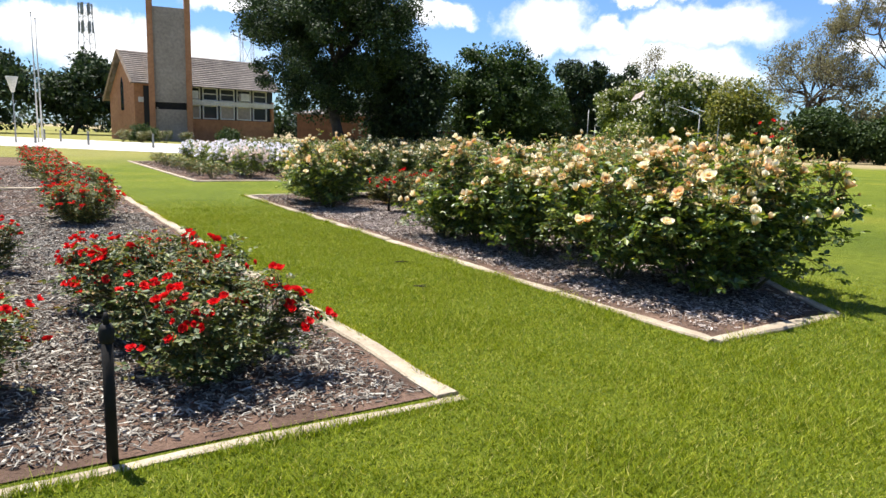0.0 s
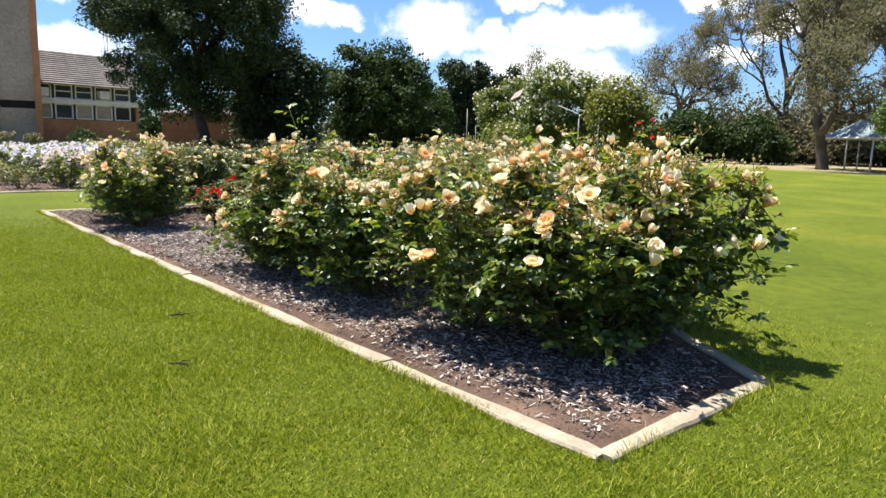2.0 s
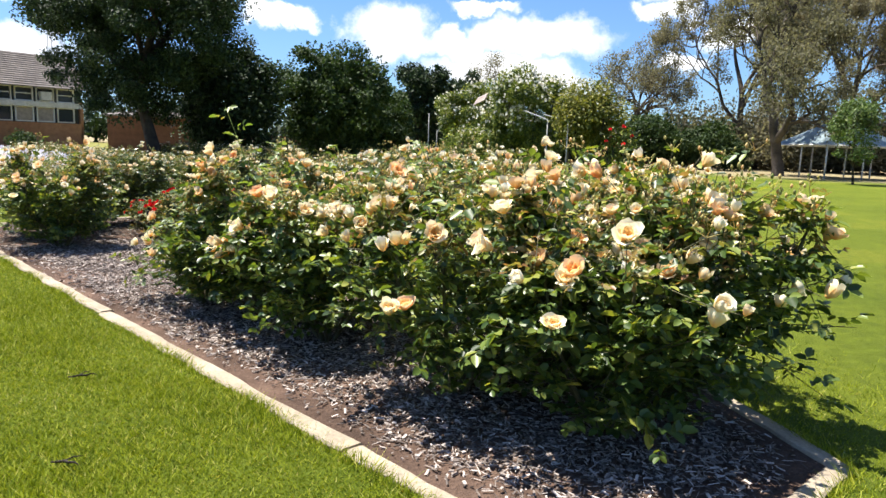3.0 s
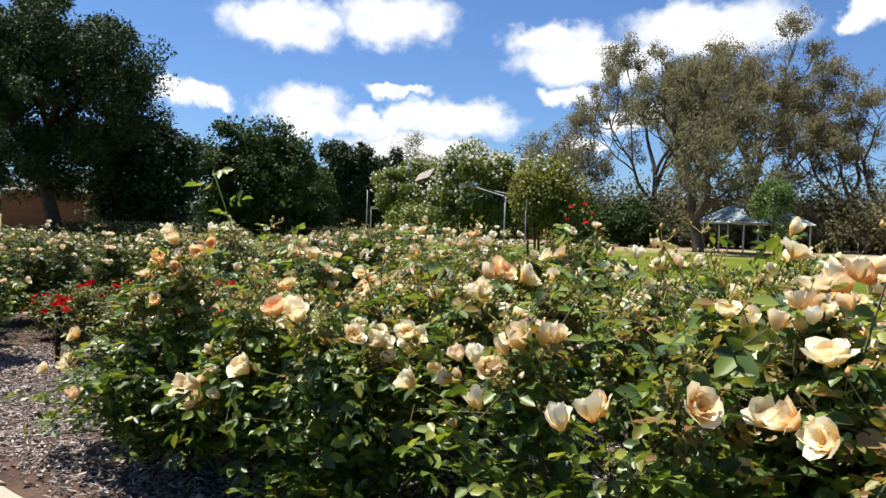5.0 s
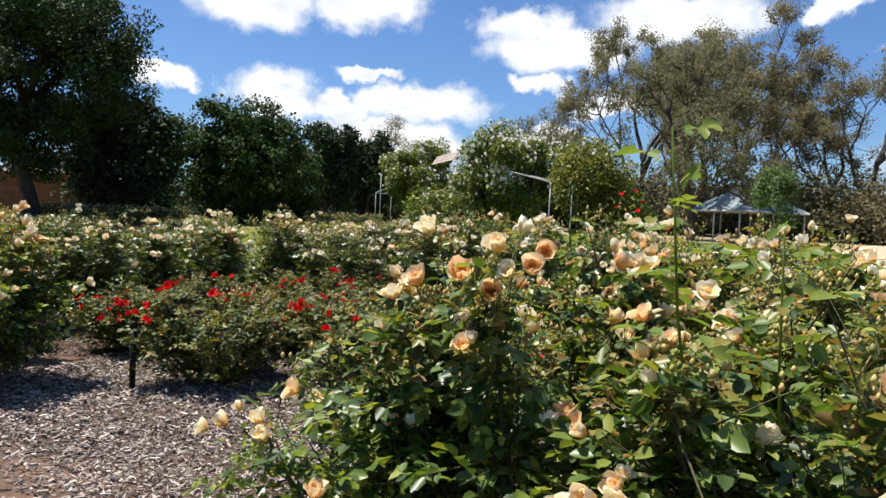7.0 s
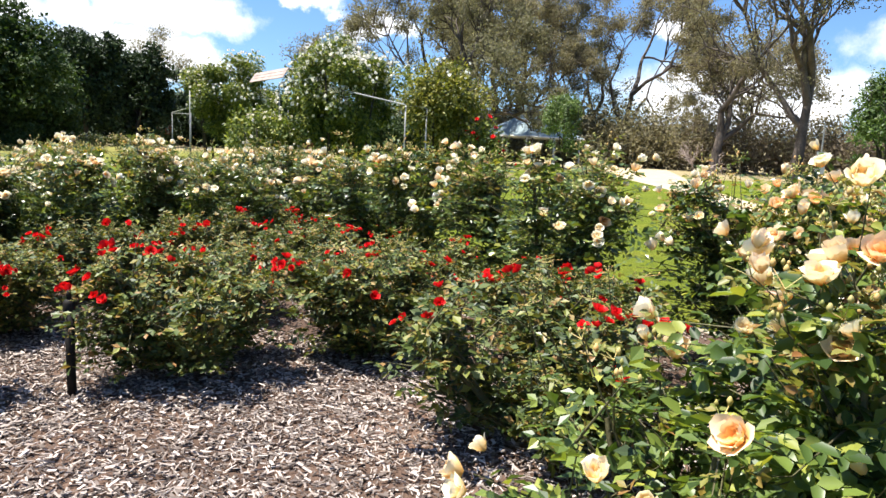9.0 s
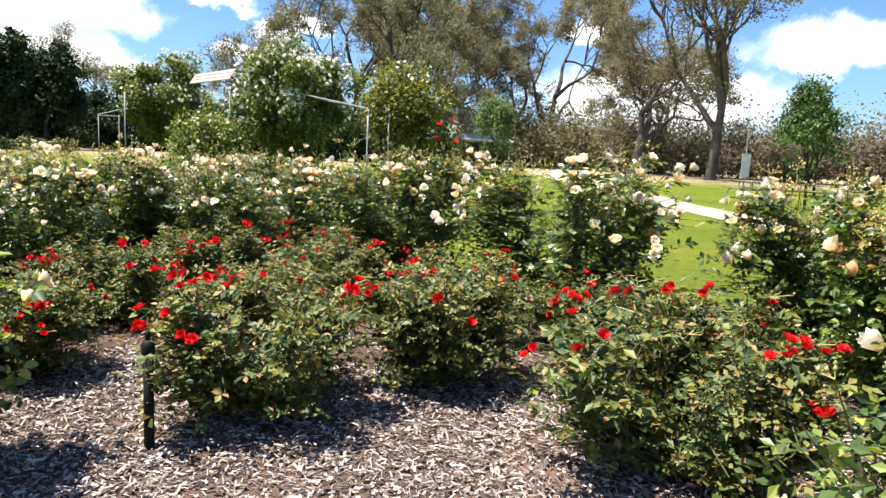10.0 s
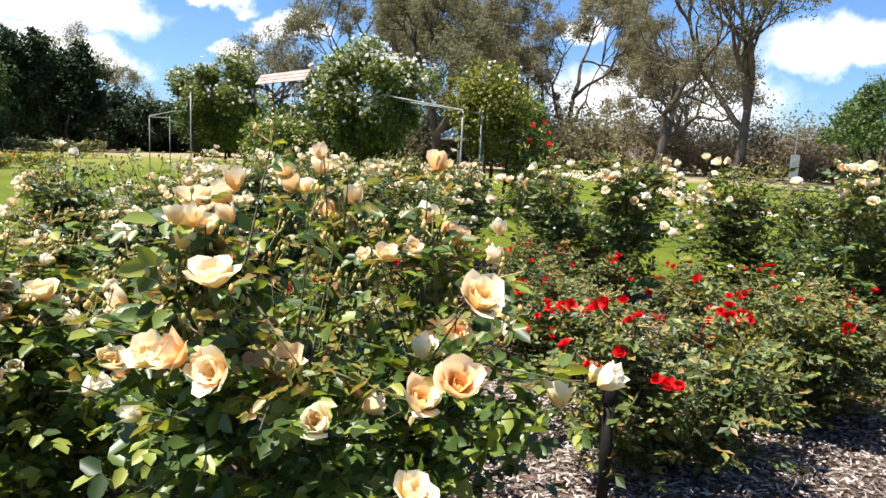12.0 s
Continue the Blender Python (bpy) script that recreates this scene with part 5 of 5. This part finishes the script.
def park_sign(x, y):
    root = tagged(new("park_sign"), "plain white board on a thin post", "sign")
    bd = Builder()
    bd.tube([(0, 0, 0), (0, 0, 3.2)], [0.03, 0.03], 6)
    part("post", bd.mesh("post", M_STEEL), root)
    bd = Builder()
    bd.box(-0.2, -0.05, 0.9, 0.2, -0.032, 1.95)
    part("board", bd.mesh("board", M_FRAME), root)
    root.matrix_basis = pose(x, y, 0, 0, 0, -48)


park_sign(31.0, 20.2)


def low_rail(pts):
    root = tagged(new("rail_fence"), "low dark timber rail fence along the lawn", "fence")
    for (x0, y0), (x1, y1) in zip(pts, pts[1:]):
        bd = Builder()
        bd.box(-0.06, -0.06, -0.05, 0.06, 0.06, 0.5, pose(x0, y0, 0))
        part("post", bd.mesh("post", M_WOOD), root)
        bd = Builder()
        bd.tube([(x0, y0, 0.42), (x1, y1, 0.42)], [0.06, 0.06], 6)
        part("rail", bd.mesh("rail", M_WOOD), root)


low_rail([(30.5, 20.0), (30.8, 18.2), (31.2, 16.4), (31.8, 14.4)])
low_rail([(60, 62), (64, 52), (68, 42), (71, 32), (73, 22), (74, 12)])


# ---- mulch and grass ----
def scatter(poly_list, box_, density, rng, avoid=()):
    x0, y0, x1, y1 = box_
    k = int((x1 - x0) * (y1 - y0) * density)
    x, y = rng.uniform(x0, x1, k), rng.uniform(y0, y1, k)
    ok = np.zeros(k, bool)
    for p in poly_list:
        ok |= inside(p, x, y)
    for p in avoid:
        ok &= ~inside(p, x, y)
    return x[ok], y[ok]


CHIP_V = np.array([(-0.5, -0.5, 0), (0.5, -0.35, 0), (0.45, 0.5, 0.3), (-0.4, 0.4, 0.3), (-0.45, -0.4, 1), (0.42, -0.3, 1), (0.4, 0.42, 1), (-0.42, 0.35, 1)])
CHIP_F = np.array([(4, 5, 6, 7), (0, 1, 5, 4)])


def mulch(name, poly, box_, density, seed, lo=0.018, hi=0.07, border=0.3):
    rng = np.random.default_rng(seed)
    x, y = scatter([poly], box_, density, rng)
    # ragged border: bare soil shows along the edges
    gap = np.full(len(x), 9.0)
    for (ax, ay), (bx, by) in zip(poly, poly[1:] + poly[:1]):
        t = np.clip(((x - ax) * (bx - ax) + (y - ay) * (by - ay)) / ((bx - ax) ** 2 + (by - ay) ** 2), 0, 1)
        gap = np.minimum(gap, np.hypot(x - ax - t * (bx - ax), y - ay - t * (by - ay)))
    patch = 0.5 + 0.5 * np.sin(2.3 * x + 1.7 * np.sin(1.9 * y)) * np.sin(2.9 * y + 1.1 * x)
    ok = rng.random(len(x)) < np.clip((gap - 0.02) / (0.06 + border * patch), 0.04, 1) * (0.7 + 0.3 * patch)
    x, y = x[ok], y[ok]
    k = len(x)
    ln, wd, th = rng.uniform(lo, hi, k), 0.004 + 0.015 * rng.random(k) ** 2, rng.uniform(0.002, 0.007, k)
    a = rng.uniform(0, 6.28, k)
    tl, tr_ = rng.normal(0, 0.25, k), rng.normal(0, 0.5, k)
    T = CHIP_V[None] * np.stack([ln, wd, th], 1)[:, None, :]
    X, Y, Z = T[..., 0], T[..., 1], T[..., 2]
    Y2, Z2 = Y * np.cos(tr_)[:, None] - Z * np.sin(tr_)[:, None], Y * np.sin(tr_)[:, None] + Z * np.cos(tr_)[:, None]
    X3, Z3 = X * np.cos(tl)[:, None] - Z2 * np.sin(tl)[:, None], X * np.sin(tl)[:, None] + Z2 * np.cos(tl)[:, None]
    V = np.stack([x[:, None] + X3 * np.cos(a)[:, None] - Y2 * np.sin(a)[:, None], y[:, None] + X3 * np.sin(a)[:, None] + Y2 * np.cos(a)[:, None], Z3 + rng.uniform(0.012, 0.026, k)[:, None]], 2).reshape(-1, 3)
    F = (CHIP_F[None] + (np.arange(k) * 8)[:, None, None]).reshape(-1, 4)
    tagged(new(name, mesh_of(name, V, F, M_CHIP)), "grey shredded wood mulch over the garden bed", "mulch", kind="stuff")


def shrunk(poly, f):
    c = np.mean(np.array(poly), axis=0)
    return [tuple(c + (np.array(p) - c) * f) for p in poly]


mulch("mulch", sn((0.05, -0.08), (9.6, -0.06), (9.6, 3.2), (2.4, 3.1), (0.05, 1.5)), (-4.5, 4.0, 9, 20), 2900, 1, 0.014, 0.065, 0.6)
mulch("mulch_back", sn((2.4, 3.1), (9.6, 3.2), (9.6, -0.05), (12.1, -0.05), (12.1, 9.4)), (-4.5, 4.0, 9, 20), 600, 7, 0.022, 0.085, 0.0)
mulch("mulch_red_bed", sn((0.02, -2.54), (0.02, -6.9), (9.4, -6.9), (9.4, -2.6)), (-9, 0, 1, 12), 2500, 2, 0.014, 0.075)
mulch("mulch_red_bed_side", sn((0.1, -6.5), (0.1, -9.4), (9, -9.4), (9, -6.5)), (-13, -4, -2, 10), 1000, 5, 0.025, 0.09, 0.0)
mulch("mulch_red_bed_far", sn((9, -2.55), (9, -8), (24, -8), (24, -2.7)), (-18, 6, 0, 26), 420, 3, 0.04, 0.11)
mulch("mulch_lilac_bed", shrunk(BEDS[3], 0.97), (-14, 16, 4, 34), 150, 4, 0.04, 0.11)


def grass(name, box_, density, seed, h0, h1, wd, reach):
    """Blades over the lawn, thinning out away from the walk."""
    rng = np.random.default_rng(seed)
    x0, y0, x1, y1 = box_
    k = int((x1 - x0) * (y1 - y0) * density)
    x, y = rng.uniform(x0, x1, k), rng.uniform(y0, y1, k)
    ax, ay, bx, by = 1.2, 2.2, -2.2, 8.5
    t = np.clip(((x - ax) * (bx - ax) + (y - ay) * (by - ay)) / ((bx - ax) ** 2 + (by - ay) ** 2), 0, 1)
    far = np.hypot(x - ax - t * (bx - ax), y - ay - t * (by - ay))
    ok = rng.random(k) < np.clip(1.25 - far / reach, 0, 1) ** 1.5
    for p in BEDS:
        ok &= ~inside(shrunk(p, 1.004), x, y)
    x, y = x[ok], y[ok]
    k = len(x)
    tuft = 0.75 + 0.5 * np.sin(x * 2.7 + 1.3 * np.sin(y * 1.9)) * np.sin(y * 3.1 + x)
    h = rng.uniform(h0, h1, k) * np.clip(tuft, 0.5, 1.3)
    a = rng.uniform(0, 6.28, k)
    le = rng.uniform(0.3, 1.5, k) * h
    b_ = rng.uniform(0, 6.28, k)
    V = np.zeros((k, 3, 3))
    V[:, 0] = np.stack([x - np.cos(a) * wd, y - np.sin(a) * wd, np.zeros(k)], 1)
    V[:, 1] = np.stack([x + np.cos(a) * wd, y + np.sin(a) * wd, np.zeros(k)], 1)
    V[:, 2] = np.stack([x + np.cos(b_) * le, y + np.sin(b_) * le, h], 1)
    tagged(new(name, mesh_of(name, V.reshape(-1, 3), np.arange(k * 3).reshape(-1, 3), M_BLADE)), "short mown grass blades of the lawn", "grass", kind="stuff")


grass("grass_blades", (-8, -0.5, 11, 16), 10500, 1, 0.014, 0.042, 0.0032, 4.8)


def edge_grass(pts, side, seed, per_metre=420):
    """Longer blades where the mower misses, hard against a kerb and leaning over it."""
    rng = np.random.default_rng(seed)
    P = [W(*p) for p in pts]
    out = []
    for a, c in zip(P, P[1:]):
        L = (c - a).length
        k = int(L * per_metre)
        f = rng.random(k)
        d = np.array((c - a).normalized())
        nrm = np.array((d[1], -d[0], 0)) * side
        clump = 0.5 + 0.5 * np.sin(f * L * 4.1 + 2 * np.sin(f * L * 1.3))
        o = np.array(a) + f[:, None] * L * d + nrm * (0.045 + 0.06 * rng.random(k) ** 1.5)[:, None]
        h = rng.uniform(0.025, 0.06, k) * (0.5 + clump)
        g = rng.uniform(0, 6.28, k)
        wv = np.stack([np.cos(g), np.sin(g), np.zeros(k)], 1) * 0.003
        tip = o + rng.normal(0, 0.6, (k, 3)) * h[:, None] * (1, 1, 0) - nrm * (0.4 * h)[:, None]
        tip[:, 2] = h
        out.append(np.stack([o - wv, o + wv, tip], 1).reshape(-1, 3))
    V = np.concatenate(out)
    tagged(new("kerb_grass", mesh_of("kerb_grass", V, np.arange(len(V)).reshape(-1, 3), M_BLADE)), "longer uncut grass along the concrete kerb", "grass", kind="stuff")


def fallen_twig(x, y, length, turn, seed):
    rng = np.random.default_rng(seed)
    k = np.linspace(-0.5, 0.5, 6)
    p = np.stack([k * length, 0.12 * length * np.sin(k * 5 + seed) + rng.normal(0, 0.006, 6), 0.03 + rng.uniform(0, 0.01, 6)], 1)
    root = tagged(new("fallen_twig"), "small dark dead twig lying on the mown lawn", "twig", "fallen twigs")
    bd = Builder()
    bd.tube(p, [0.004, 0.007, 0.008, 0.007, 0.005, 0.002], 5)
    part("stem", bd.mesh("stem", M_BARK, True), root)
    bd = Builder()
    bd.tube([p[2], p[2] + (0.02, 0.035, 0.006), p[2] + (0.05, 0.06, 0.002)], [0.005, 0.004, 0.002], 4)
    part("side_shoot", bd.mesh("side_shoot", M_BARK, True), root)
    root.matrix_basis = pose(x, y, 0, 0, 0, turn)


fallen_twig(-0.24, 6.98, 0.16, 8, 1)
fallen_twig(-0.00, 5.74, 0.14, -20, 2)
edge_grass([(12.1, -0.12), (-0.03, -0.165), (-0.03, 1.55), (6, 5.5)], 1, 3)
edge_grass([(0.0, -2.49), (14.5, -2.52)], 1, 4)
edge_grass([(-0.1, -9.4), (-0.08, -2.45)], 1, 5, 650)
